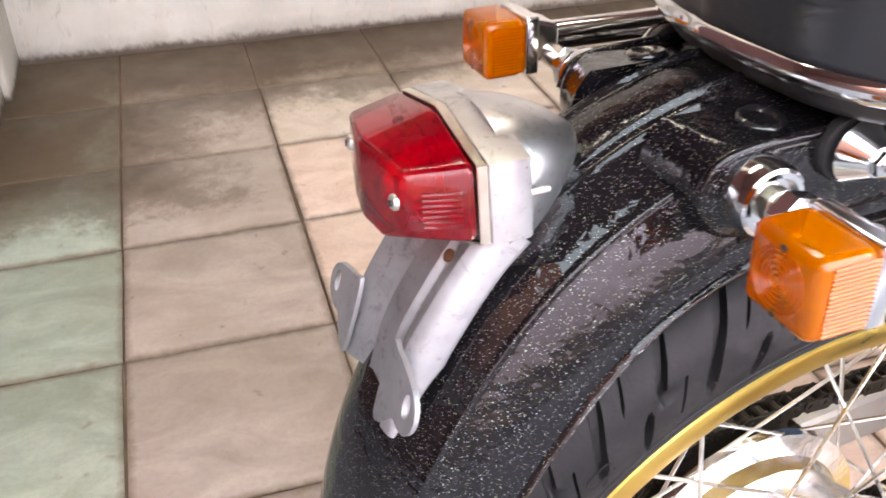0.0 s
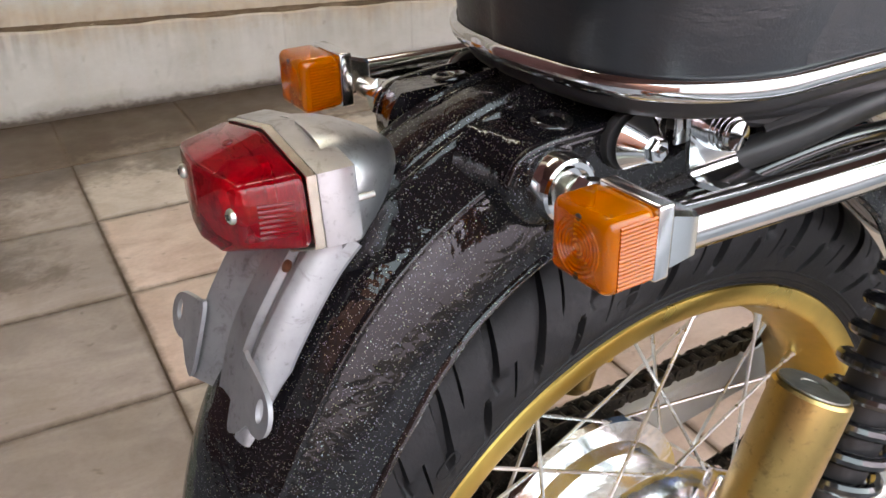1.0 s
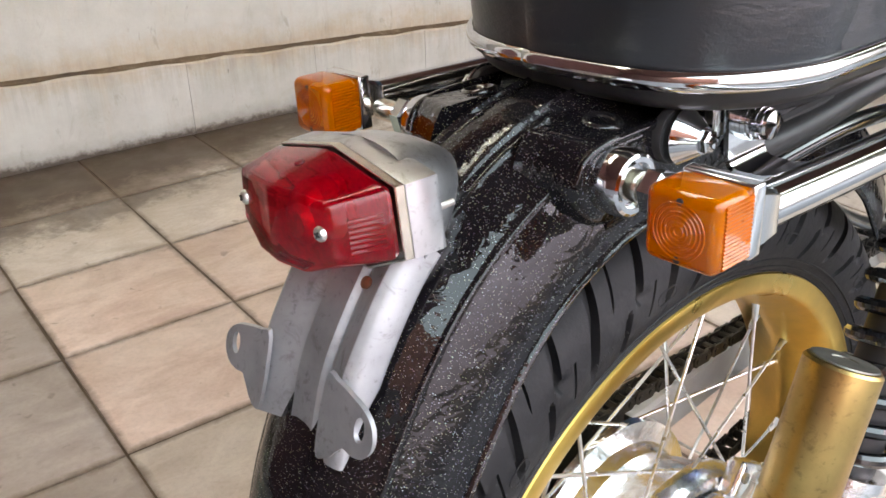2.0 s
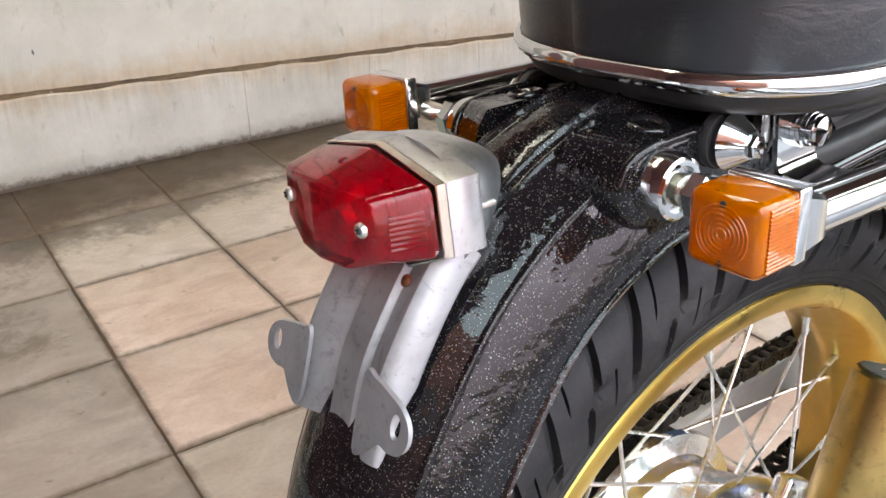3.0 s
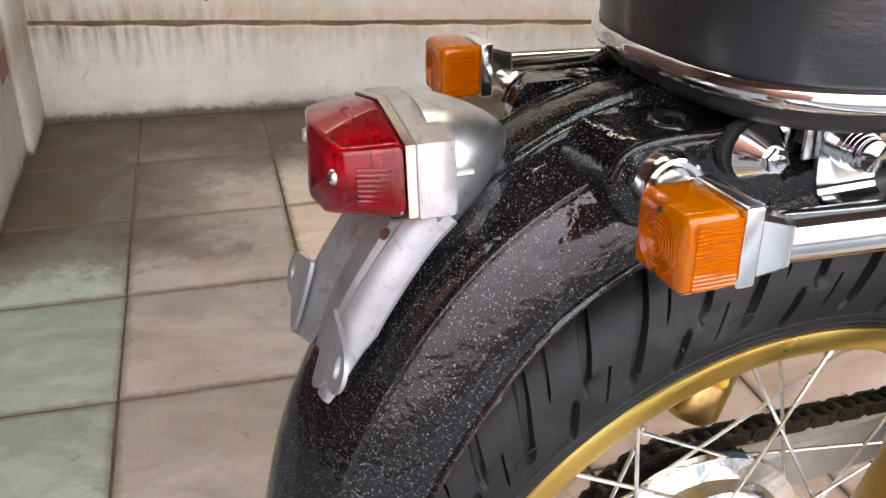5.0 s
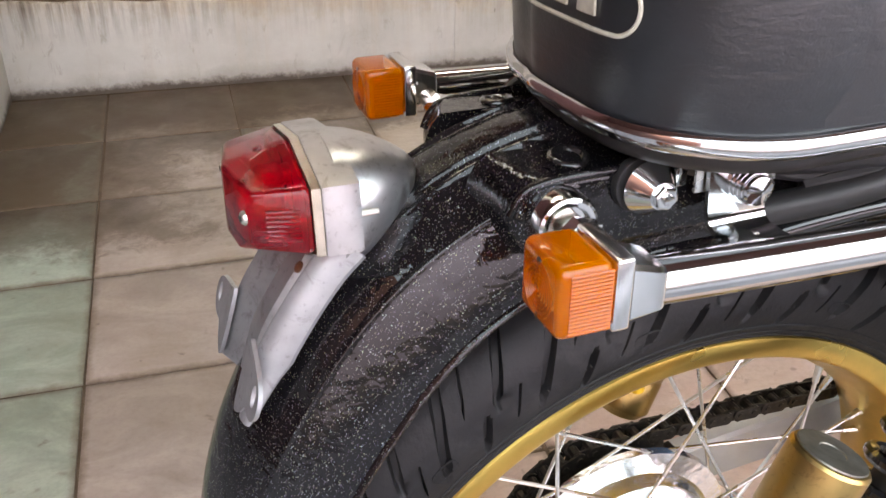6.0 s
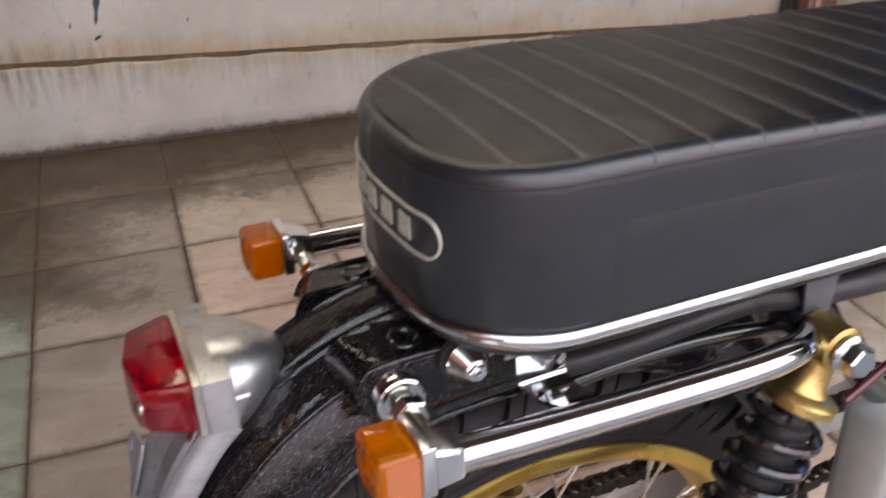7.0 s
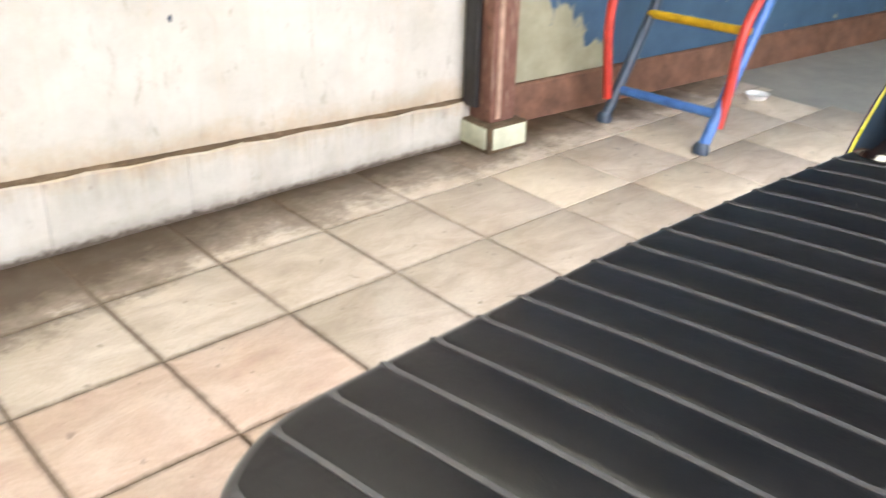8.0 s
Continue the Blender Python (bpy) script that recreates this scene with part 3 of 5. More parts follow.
def build_post():
    post = thing("porch_post", "worn red-brown wooden post on a tiled plinth", "post", pose(2.305, 0.205, 0, 0, 0, -3))
    bm = bmesh.new()
    block(bm, (-0.080, -0.082, -0.003), (0.080, 0.082, 0.088), 0.005)
    part("plinth", bm, M_LEDGE, post, "dirty mortar plinth")
    bm = bmesh.new()
    block(bm, (-0.086, -0.070, 0.012), (-0.0805, 0.072, 0.082), 0.002)
    block(bm, (-0.066, -0.088, 0.012), (0.074, -0.0825, 0.082), 0.002)
    part("plinth_tile", bm, M_PLINTH, post, "pale green ceramic tile")
    bm = bmesh.new()
    block(bm, (-0.052, -0.052, 0.088), (0.052, 0.052, 2.749), 0.006, 2)
    part("shaft", bm, M_WOOD, post)
    bm = bmesh.new()
    block(bm, (-0.030, -0.0555, 0.10), (-0.012, -0.0522, 2.74), 0.001)
    part("cover_strip", bm, plain("bare_wood", (0.42, 0.27, 0.20), 0.7, 0, 0.4, 18), post, "paler strip of wood nailed to the shaft")
    bm = bmesh.new()
    block(bm, (-0.074, 0.00, 0.13), (-0.055, 0.06, 2.74), 0.003)
    part("drain_pipe", bm, M_SATIN, post, "black batten between post and wall")


def build_ladder():
    ladder = thing("play_ladder", "steel playground ladder with blue legs and red handrails", "ladder")
    side = {-1: -0.29, 1: 0.11}
    for s, y in side.items():
        bm = bmesh.new()
        tube(bm, [V(2.775, y, 0.018), V(3.035, y, 0.46), V(3.40, y, 1.08)], 0.019, 12)
        part("leg", bm, M_STEELBLUE if s < 0 else M_STEELDARK, ladder)
        bm = bmesh.new()
        lathe(bm, [(0.0, 0.026), (0.018, 0.028), (0.036, 0.021)], V(2.765, y, 0.0), V(0.2, 0, 1), 14)
        part("foot", bm, M_STEELDARK, ladder, "scuffed rubber foot")
        bm = bmesh.new()
        if s < 0:
            path = [V(2.832, y - 0.012, 0.075), V(2.858, y - 0.014, 0.20), V(2.872, y - 0.014, 0.33), V(2.905, y - 0.014, 0.41), V(2.965, y - 0.012, 0.49), V(3.15, y - 0.01, 0.78)]
        else:
            path = [V(2.790, y + 0.012, 0.080), V(2.775, y + 0.014, 0.20), V(2.762, y + 0.014, 0.31), V(2.770, y + 0.014, 0.42), V(2.83, y + 0.012, 0.56), V(3.10, y + 0.01, 0.85)]
        tube(bm, smooth_path(path, 6), 0.016, 12)
        part("handrail", bm, M_STEELRED, ladder)
    bm = bmesh.new()
    tube(bm, [V(2.833, 0.11, 0.105), V(2.833, -0.29, 0.118)], 0.016, 12)
    part("rung", bm, M_STEELBLUE, ladder, "blue steel rung")
    bm = bmesh.new()
    tube(bm, [V(2.965, 0.11, 0.352), V(2.965, -0.29, 0.362)], 0.015, 12)
    part("rung", bm, M_STEELYEL, ladder, "yellow steel rung")


def build_dish():
    bm = bmesh.new()
    lathe(bm, [(0.0, 0.0), (0.0, 0.030), (0.012, 0.042), (0.022, 0.046), (0.022, 0.042), (0.010, 0.034), (0.006, 0.0)], V(3.44, -0.08, 0.0), V(0, 0, 1), 28)
    tagged(finish("dish", bm, M_WHITE), "small white plastic dish lying on the floor", "dish")


build_ground()
FLOOR = build_floor()
build_back_wall()
build_left_wall()
build_far_wall()
build_roof()
build_south_wall()
build_unseen_west_wall()
build_post()
build_ladder()
build_dish()

# ---------------------------------------------------------------- the motorcycle
# Its own axes: x forwards, y to its left, z up, from the floor under the rear axle.
BIKE = thing("motorcycle", "black custom motorcycle with gold rim, ribbed seat and red tail light", "motorcycle",
             pose(0.4767, -1.6607, 0.0, -2.3, 0, 4.5))
AXLE = V(0, 0, 0.303)


def build_wheel():
    # tyre: a grid round the axle, pressed in where the tread grooves run
    outline = smooth_path([V(0.036, 0.226, 0), V(0.0395, 0.2315, 0), V(0.0452, 0.242, 0), V(0.0488, 0.256, 0), V(0.0478, 0.270, 0), V(0.043, 0.282, 0),
                           V(0.033, 0.2935, 0), V(0.018, 0.3005, 0), V(0, 0.303, 0)], 6)
    outline = [(p.x, p.y) for p in outline]
    section = [(-y, r) for y, r in outline] + [(y, r) for y, r in reversed(outline[:-1])]
    m = len(section)
    pitch = 24

    # the grooves all sweep the same way, so the grid itself is swept along with them
    def sweep(f):
        return -1.12 * f + 0.16 * f * f - 0.10 * max(0.0, 1 - f / 0.34) ** 3

    blades = ((0.12, 0.30, 0.97, 0.058), (0.58, 0.46, 0.93, 0.050), (0.68, 0.27, 0.47, 0.046), (0.37, 0.36, 0.52, 0.014), (0.90, 0.55, 0.90, 0.014))

    def groove(u, f):
        deep = 0.0
        for start, lo, hi, width in blades:
            if lo <= f <= hi:
                q = (f - lo) / (hi - lo)
                taper = min(1.0, q / 0.14, (1 - q) / 0.12)
                d = abs((u - start + 0.5) % 1.0 - 0.5)
                if d < width * taper:
                    deep = max(deep, min(1.0, (width * taper - d) / (0.4 * width)))
        # the middle groove ends in a shallow hook
        if 0.46 <= f <= 0.50 and 0.44 <= u <= 0.58:
            deep = max(deep, 0.7 * (u - 0.44) / 0.14)
        return deep

    # columns bunch up at the groove walls
    marks = sorted({round((start + k * w) % 1.0, 5) for start, _, _, w in blades for k in (-1.0, -0.8, -0.6, -0.2, 0.2, 0.6, 0.8, 1.0)} | {0.0, 0.06, 0.2, 0.26, 0.3, 0.42, 0.48, 0.54, 0.7, 0.76, 0.82, 0.94})
    bm = bmesh.new()
    rows = []
    for p in range(pitch):
        for u in marks:
            row = []
            for k, (y, r) in enumerate(section):
                f = k / (m - 1)
                f = min(f, 1 - f) * 2
                a = 2 * math.pi * (p + u + sweep(f)) / pitch
                g = groove((u + (0.5 if y > 0 else 0.0)) % 1.0, f)
                rr, yy = r, y
                if g:
                    inward = math.hypot(y, r - 0.262)
                    rr, yy = r - 0.0056 * g * (r - 0.262) / inward, y - 0.0056 * g * y / inward
                row.append(bm.verts.new((rr * math.cos(a), yy, 0.303 + rr * math.sin(a))))
            rows.append(row)
    for a, b in zip(rows, rows[1:] + rows[:1]):
        for k in range(m - 1):
            bm.faces.new((a[k], a[k + 1], b[k + 1], b[k]))
    wheel = thing("rear_wheel", "", "")
    wheel.parent = BIKE
    tyre = part("tyre", bm, M_RUBBER, wheel, "black road tyre with curved tread grooves", 50)
    for sgn in (-1, 1):
        for r, out in ((0.2335, 0.0408), (0.2375, 0.0430), (0.2432, 0.0458)):
            bm = bmesh.new()
            tube(bm, [V(r * math.cos(a), sgn * out, 0.303 + r * math.sin(a)) for a in np.linspace(0, 2 * math.pi, 180, endpoint=False)], 0.0009, 6, True)
            part("bead_line", bm, M_RUBBER, wheel)
    # moulded marks on the tyre wall: framed pads and a line of fine bars, too worn to read
    def on_wall(sgn, turn, r, lift=0.0004):
        out = 0.0478 + 0.0010 * math.sin((r - 0.252) / 0.018 * math.pi / 2) if r < 0.270 else 0.0478 - (r - 0.270) * 0.40
        return V(r * math.cos(radians(turn)), sgn * (out + lift), 0.303 + r * math.sin(radians(turn)))

    for sgn in (-1, 1):
        for base in range(0, 360, 30):
            bm = bmesh.new()
            ring = []
            for j in range(24):
                a = 2 * math.pi * j / 24
                ring.append(on_wall(sgn, base + 11 + 1.9 * math.copysign(abs(math.cos(a)) ** 0.6, math.cos(a)), 0.2575 + 0.0042 * math.copysign(abs(math.sin(a)) ** 0.7, math.sin(a))))
            tube(bm, ring, 0.0005, 6, True)
            part("moulded_frame", bm, M_RUBBER, wheel)
        bm = bmesh.new()
        for base in range(0, 360, 30):
            for k in range(9):
                turn = base + 19 + 0.75 * k
                tube(bm, [on_wall(sgn, turn, 0.2560), on_wall(sgn, turn + 0.12, 0.2588)], 0.00045, 5)
        tagged(part("moulded_bars", bm, M_RUBBER, wheel), kind="stuff")
    # rim
    bm = bmesh.new()
    half = [(-0.0405, 0.2330), (-0.0424, 0.2318), (-0.0430, 0.2295), (-0.0420, 0.2195), (-0.0408, 0.2172), (-0.0385, 0.2160), (-0.0320, 0.2128), (-0.0160, 0.2075), (-0.0070, 0.2045), (0.0, 0.2040)]
    inner = [(-0.028, 0.2165), (-0.032, 0.2225), (-0.0355, 0.2310)]
    prof = half + [(-y, r) for y, r in reversed(half[:-1])] + [(-y, r) for y, r in reversed(inner)] + inner
    lathe(bm, prof, AXLE, V(0, 1, 0), 180, closed=True)
    part("rim", bm, M_GOLD, wheel, "gold anodised alloy rim")
    # hub with brake drum on the right
    bm = bmesh.new()
    lathe(bm, [(-0.046, 0.040), (-0.048, 0.066), (-0.044, 0.082), (-0.036, 0.0885), (-0.030, 0.0895), (-0.028, 0.084), (-0.012, 0.080), (0.012, 0.074), (0.022, 0.078), (0.025, 0.093), (0.031, 0.094), (0.034, 0.090), (0.036, 0.05)], AXLE, V(0, 1, 0), 72)
    part("hub", bm, M_POLISHED, wheel, "polished alloy drum hub")
    bm = bmesh.new()
    lathe(bm, [(-0.0478, 0.074), (-0.052, 0.072), (-0.056, 0.064), (-0.057, 0.045), (-0.062, 0.040), (-0.064, 0.020), (-0.072, 0.018), (-0.072, 0.0)], AXLE, V(0, 1, 0), 64)
    block(bm, (-0.010, -0.066, 0.303 + 0.035), (0.012, -0.052, 0.303 + 0.082), 0.004)
    lathe(bm, [(0, 0.012), (0.010, 0.012), (0.012, 0.009), (0.012, 0)], V(0.002, -0.060, 0.303 + 0.060), V(0, -1, 0), 20)
    part("brake_plate", bm, M_POLISHED, wheel, "polished brake plate with arm boss")
    for k in range(6):
        a = radians(20 + 60 * k)
        bm = bmesh.new()
        hexagon(bm, V(0.062 * math.cos(a), -0.0545, 0.303 + 0.062 * math.sin(a)), V(0, -1, 0), 0.0055, 0.0050)
        part("plate_bolt", bm, M_ZINC, wheel)
    bm = bmesh.new()
    block(bm, (-0.015, -0.007, 0.0), (0.015, 0.007, 0.030), 0.004, 3, Matrix.Translation((0.038, -0.052, 0.303 + 0.058)) @ Matrix.Rotation(radians(32), 4, "Y"))
    part("anchor_lug", bm, M_POLISHED, wheel, "cast alloy anchor lug")
    for k in (-1, 1):
        bm = bmesh.new()
        lathe(bm, [(0, 0.0042), (0.002, 0.0040), (0.0026, 0.0022), (0.0006, 0.0020), (0.0006, 0.0)], V(0.038 + 0.008 * k + 0.010, -0.0590, 0.303 + 0.075 - 0.004 * k), V(0, -1, 0), 14)
        part("lug_bolt", bm, M_ZINC, wheel)
    # spokes and nipples: two flanges, crossed
    count = 36
    for i in range(count):
        side = -1 if i % 2 else 1
        step = (i // 2) % 2
        rim_angle = 2 * math.pi * i / count + radians(3.0)
        lean = radians(52) * (1 if step else -1)
        hub_r = 0.086 if side < 0 else 0.089
        p = V(hub_r * math.cos(rim_angle + lean), side * (0.0325 if step else 0.029) + (-0.002 if side < 0 else 0.0), 0.303 + hub_r * math.sin(rim_angle + lean))
        q = V(0.2055 * math.cos(rim_angle), side * 0.0065, 0.303 + 0.2055 * math.sin(rim_angle))
        d = (q - p).normalized()
        bm = bmesh.new()
        tube(bm, [p - d * 0.004, p, q], 0.00135, 8)
        spoke = part("spoke", bm, M_ZINC, wheel)
        bm = bmesh.new()
        lathe(bm, [(0, 0.0022), (0.011, 0.0028), (0.015, 0.0042), (0.017, 0.0042)], q - d * 0.013, d, 8)
        part("nipple", bm, M_ZINC, wheel)
    # yellow capped valve stem
    bm = bmesh.new()
    lathe(bm, [(0.0, 0.0058), (0.004, 0.0056), (0.005, 0.0048), (0.0125, 0.0046), (0.0138, 0.0034), (0.0138, 0.0)], V(-0.0270, -0.010, 0.5005), V(0.10, 0, -1), 14)
    part("valve", bm, M_STEELYEL, wheel, "short valve stem with a yellow cap")
    # axle
    bm = bmesh.new()
    lathe(bm, [(-0.118, 0.0), (-0.118, 0.007), (-0.112, 0.0085), (0.112, 0.0085), (0.118, 0.007), (0.118, 0.0)], AXLE, V(0, 1, 0), 16)
    hexagon(bm, V(0, -0.100, 0.303), V(0, -1, 0), 0.015, 0.011)
    part("axle", bm, M_ZINC, wheel)


build_wheel()


def build_drive():
    """Rear sprocket, chain and swing arm."""
    y = 0.056
    zc = 0.303
    bm = bmesh.new()
    teeth = 40
    ring = []
    for i in range(teeth * 4):
        a = 2 * math.pi * i / (teeth * 4)
        ring.append((0.0815 + (0.0050 if i % 4 in (1, 2) else 0.0), a))
    lo = [V(r * math.cos(a), y - 0.003, zc + r * math.sin(a)) for r, a in ring]
    hi = [V(r * math.cos(a), y + 0.003, zc + r * math.sin(a)) for r, a in ring]
    inn_lo = [V(0.045 * math.cos(a), y - 0.003, zc + 0.045 * math.sin(a)) for _, a in ring]
    inn_hi = [V(0.045 * math.cos(a), y + 0.003, zc + 0.045 * math.sin(a)) for _, a in ring]
    loft(bm, [lo, hi, inn_hi, inn_lo], True, False, True)
    part("sprocket", bm, M_CHAIN, BIKE, "oily steel rear sprocket")
    # chain path: round the sprocket and forwards to the gearbox
    pr = 0.085
    front = V(0.60, y, 0.350)
    fr = 0.030
    path = []
    top_a = radians(96)
    for a in np.linspace(radians(264), top_a, 60):
        path.append(V(pr * math.cos(a), y, zc + pr * math.sin(a)))
    path.append(V(front.x, y, front.z + fr))
    for a in np.linspace(radians(80), radians(-80), 16):
        path.append(front + V(fr * math.cos(a), 0, fr * math.sin(a)))
    path.append(path[0].copy())
    length = [0.0]
    for a, b in zip(path, path[1:]):
        length.append(length[-1] + (b - a).length)
    step = 0.0127
    total = int(length[-1] / step)
    step = length[-1] / total

    def at(s):
        s %= length[-1]
        k = max(i for i in range(len(length)) if length[i] <= s)
        k = min(k, len(path) - 2)
        return path[k].lerp(path[k + 1], (s - length[k]) / max(1e-9, length[k + 1] - length[k]))

    links = []
    for wide in (0, 1):
        bm = bmesh.new()
        off = 0.0078 if wide else 0.0058
        for sg in (-1, 1):
            outline = []
            for j in range(20):
                a = 2 * math.pi * j / 20
                cx = 0.00635 if math.cos(a) > 0 else -0.00635
                outline.append((cx + 0.0058 * math.cos(a), 0.0058 * math.sin(a) * (0.82 if abs(math.cos(a)) < 0.3 else 1.0)))
            loft(bm, [[V(x, sg * off - 0.0009, z) for x, z in outline], [V(x, sg * off + 0.0009, z) for x, z in outline]])
        for cx in (-0.00635, 0.00635):
            lathe(bm, [(-off - (0.0018 if wide else 0.0), 0.0026), (off + (0.0018 if wide else 0.0), 0.0026)], V(cx, 0, 0), V(0, 1, 0), 8)
            if not wide:
                lathe(bm, [(-0.0045, 0.0042), (0.0045, 0.0042)], V(cx, 0, 0), V(0, 1, 0), 10)
        ob = part("link", bm, M_CHAIN, None)
        links.append(ob.data)
        bpy.data.objects.remove(ob)
    chain = thing("chain", "", "")
    chain.parent = BIKE
    tagged(chain, "oily black drive chain")
    for i in range(total):
        a, b = at(i * step), at((i + 1) * step)
        d = (b - a).normalized()
        ob = new("link", links[i % 2])
        ob.parent = chain
        ob.matrix_local = Matrix.Translation((a + b) / 2) @ Matrix.Rotation(-math.atan2(d.z, d.x), 4, "Y")
    # swing arm: a flat-sided beam each side
    for s in (1, -1):
        arm = bmesh.new()
        yy = s * 0.088
        rings = []
        for x, z, h in ((-0.045, 0.302, 0.015), (-0.020, 0.303, 0.021), (0.05, 0.308, 0.021), (0.30, 0.330, 0.023), (0.55, 0.350, 0.026)):
            rings.append([V(x, yy - 0.010, z - h + 0.003), V(x, yy - 0.007, z - h), V(x, yy + 0.007, z - h), V(x, yy + 0.010, z - h + 0.003),
                          V(x, yy + 0.010, z + h - 0.003), V(x, yy + 0.007, z + h), V(x, yy - 0.007, z + h), V(x, yy - 0.010, z + h - 0.003)])
        loft(arm, rings)
        part("swing_arm", arm, M_SILVER, BIKE, "silver painted swing arm")
    bm = bmesh.new()
    tube(bm, [V(0.545, -0.092, 0.350), V(0.545, 0.092, 0.350)], 0.024, 20)
    part("swing_pivot", bm, M_SILVER, BIKE)


build_drive()

CREST = [(-0.312, 0.375), (-0.307, 0.41), (-0.300, 0.45), (-0.291, 0.49), (-0.278, 0.527), (-0.260, 0.562), (-0.234, 0.600), (-0.203, 0.632), (-0.168, 0.656), (-0.130, 0.672), (-0.090, 0.680), (-0.040, 0.683), (0.02, 0.680), (0.08, 0.668), (0.14, 0.642), (0.19, 0.605), (0.225, 0.56)]


def build_fender():
    path = smooth_path([V(x, 0, z) for x, z in CREST], 8)
    bm = bmesh.new()
    rings = []
    total = len(path)
    # cross-section: crown with two raised beads, a soft shoulder line and a rolled lip
    half = []
    lean, y, d = [], 0.0, 0.0
    for k in range(121):
        u = k / 120
        turn = min(1.0, max(0.0, (u - 0.53) / 0.075))
        lean.append(radians(35 * u / 0.53) if u < 0.53 else radians(35 + 17 * turn * turn * (3 - 2 * turn) + 34 * ((u - 0.53) / 0.47) ** 1.3))
    run = [(0.0, 0.0)]
    for a in lean[1:]:
        run.append((run[-1][0] + math.cos(a), run[-1][1] + math.sin(a)))
    for k, (y, d) in enumerate(run):
        line = 0.0009 * math.exp(-((k / 120 - 0.565) / 0.016) ** 2)
        half.append((y * 0.0615 / run[-1][0] + line, d * 0.060 / run[-1][1] - line * 0.7))
    half += [(0.0632, 0.0608), (0.0640, 0.0622), (0.0632, 0.0640), (0.0612, 0.0638)]
    sect = [(-y, d) for y, d in reversed(half)] + half[1:]
    outer = len(sect)
    inside = [(y * 0.965, d + 0.0022 * (1 - abs(y) / 0.07)) for y, d in half[:-4]]
    sect += [(y, d) for y, d in reversed(inside)] + [(-y, d) for y, d in inside[1:]]
    for i, p in enumerate(path):
        d = (path[min(i + 1, total - 1)] - path[max(i - 1, 0)]).normalized()
        up = V(-d.z, 0, d.x)
        if up.z < 0 and i > total * 0.4:
            up = -up
        if d.x < 0:
            up = -up
        f = i / (total - 1)
        wide = 1.0 + 0.04 * max(0.0, (f - 0.62) / 0.38)
        deep = 1.0 - 0.20 * max(0.0, (0.35 - f) / 0.35)
        # two beads each side of the crown, fading out towards the tail
        rise = min(1.0, max(0.0, (f - 0.44) / 0.12))

        def bead(y):
            y = abs(y)
            return rise * (0.0030 * math.exp(-((y - 0.0165) / 0.0014) ** 2) + 0.0022 * math.exp(-((y - 0.0235) / 0.0012) ** 2))

        rings.append([p + V(0, y * wide, 0) - up * (q * deep - (bead(y) if k < outer else 0.0)) for k, (y, q) in enumerate(sect)])
    loft(bm, rings)
    fender = part("rear_fender", bm, M_FLAKE, BIKE, "black metal-flake lacquered rear fender", 40)
    for s in (-1, 1):
        # raised boss from which the indicator stalk comes, with its bead up to the seat
        bm = bmesh.new()
        lathe(bm, [(0.0, 0.0330), (0.006, 0.0308), (0.012, 0.0285), (0.018, 0.0264), (0.024, 0.0246), (0.029, 0.0230), (0.0320, 0.0212), (0.0335, 0.0192), (0.0338, 0.0)], V(-0.1195, s * 0.030, 0.6490), V(0.0, s, 0.0), 56)
        for v in bm.verts:
            v.co.z = min(v.co.z, 0.6752 - 0.095 * abs(v.co.y))
        part("stalk_boss", bm, M_FLAKE, fender, "", 50)
        bm = bmesh.new()
        rings = []
        for x, q in ((-0.1195, 1.0), (-0.100, 1.0), (-0.080, 0.99), (-0.060, 0.97), (-0.040, 0.94), (-0.020, 0.90)):
            out, top = 0.040 + 0.0235 * q, 0.6688
            ring = [(0.020, top - 0.022), (0.020, top + 0.0030), (0.034, top + 0.0020), (out - 0.0090, top + 0.0004), (out - 0.0045, top + 0.0004), (out - 0.0022, top - 0.0002), (out - 0.0006, top - 0.0022), (out, top - 0.0050),
                    (out + 0.0004, top - 0.016), (out, 0.6340), (out - 0.0020, 0.6270), (out - 0.0060, 0.6200), (0.036, 0.6120), (0.024, 0.6120)]
            rings.append([V(x, s * y, z) for y, z in smooth_flat(ring)])
        loft(bm, rings)
        part("flange", bm, M_FLAKE, fender, "", 50)
        bm = bmesh.new()
        tube(bm, smooth_path([V(-0.1415, s * 0.0600, 0.6530), V(-0.1365, s * 0.0610, 0.6620), V(-0.1270, s * 0.0615, 0.6670), V(-0.105, s * 0.0620, 0.6688), V(-0.060, s * 0.0615, 0.6692), V(-0.03, s * 0.060, 0.6692)], 6), 0.0027, 12)
        part("bead", bm, M_FLAKE, fender)
        bm = bmesh.new()
        lathe(bm, [(-0.003, 0.0112), (0.0, 0.0106), (0.0010, 0.0096), (0.0013, 0.0086), (0.0008, 0.0074), (-0.0006, 0.0060), (-0.0010, 0.0030), (-0.0008, 0.0)], V(-0.1040, s * 0.0440, 0.6712), V(0, s * 0.15, 1), 28)
        part("grommet", bm, M_BLACK, fender, "glossy black rubber grommet")


build_fender()



def hex_ring(x, peak, sh_y, sh_z, lo_y, lo_z, bo_y, bo_z, grow=1.0):
    pts = [(0, peak), (-sh_y, sh_z), (-lo_y, lo_z), (-bo_y, bo_z), (bo_y, bo_z), (lo_y, lo_z), (sh_y, sh_z)]
    return [V(x, 0.0035 + y * 1.03 * grow, 0.655 + (z - 0.655) * grow) for y, z in pts]


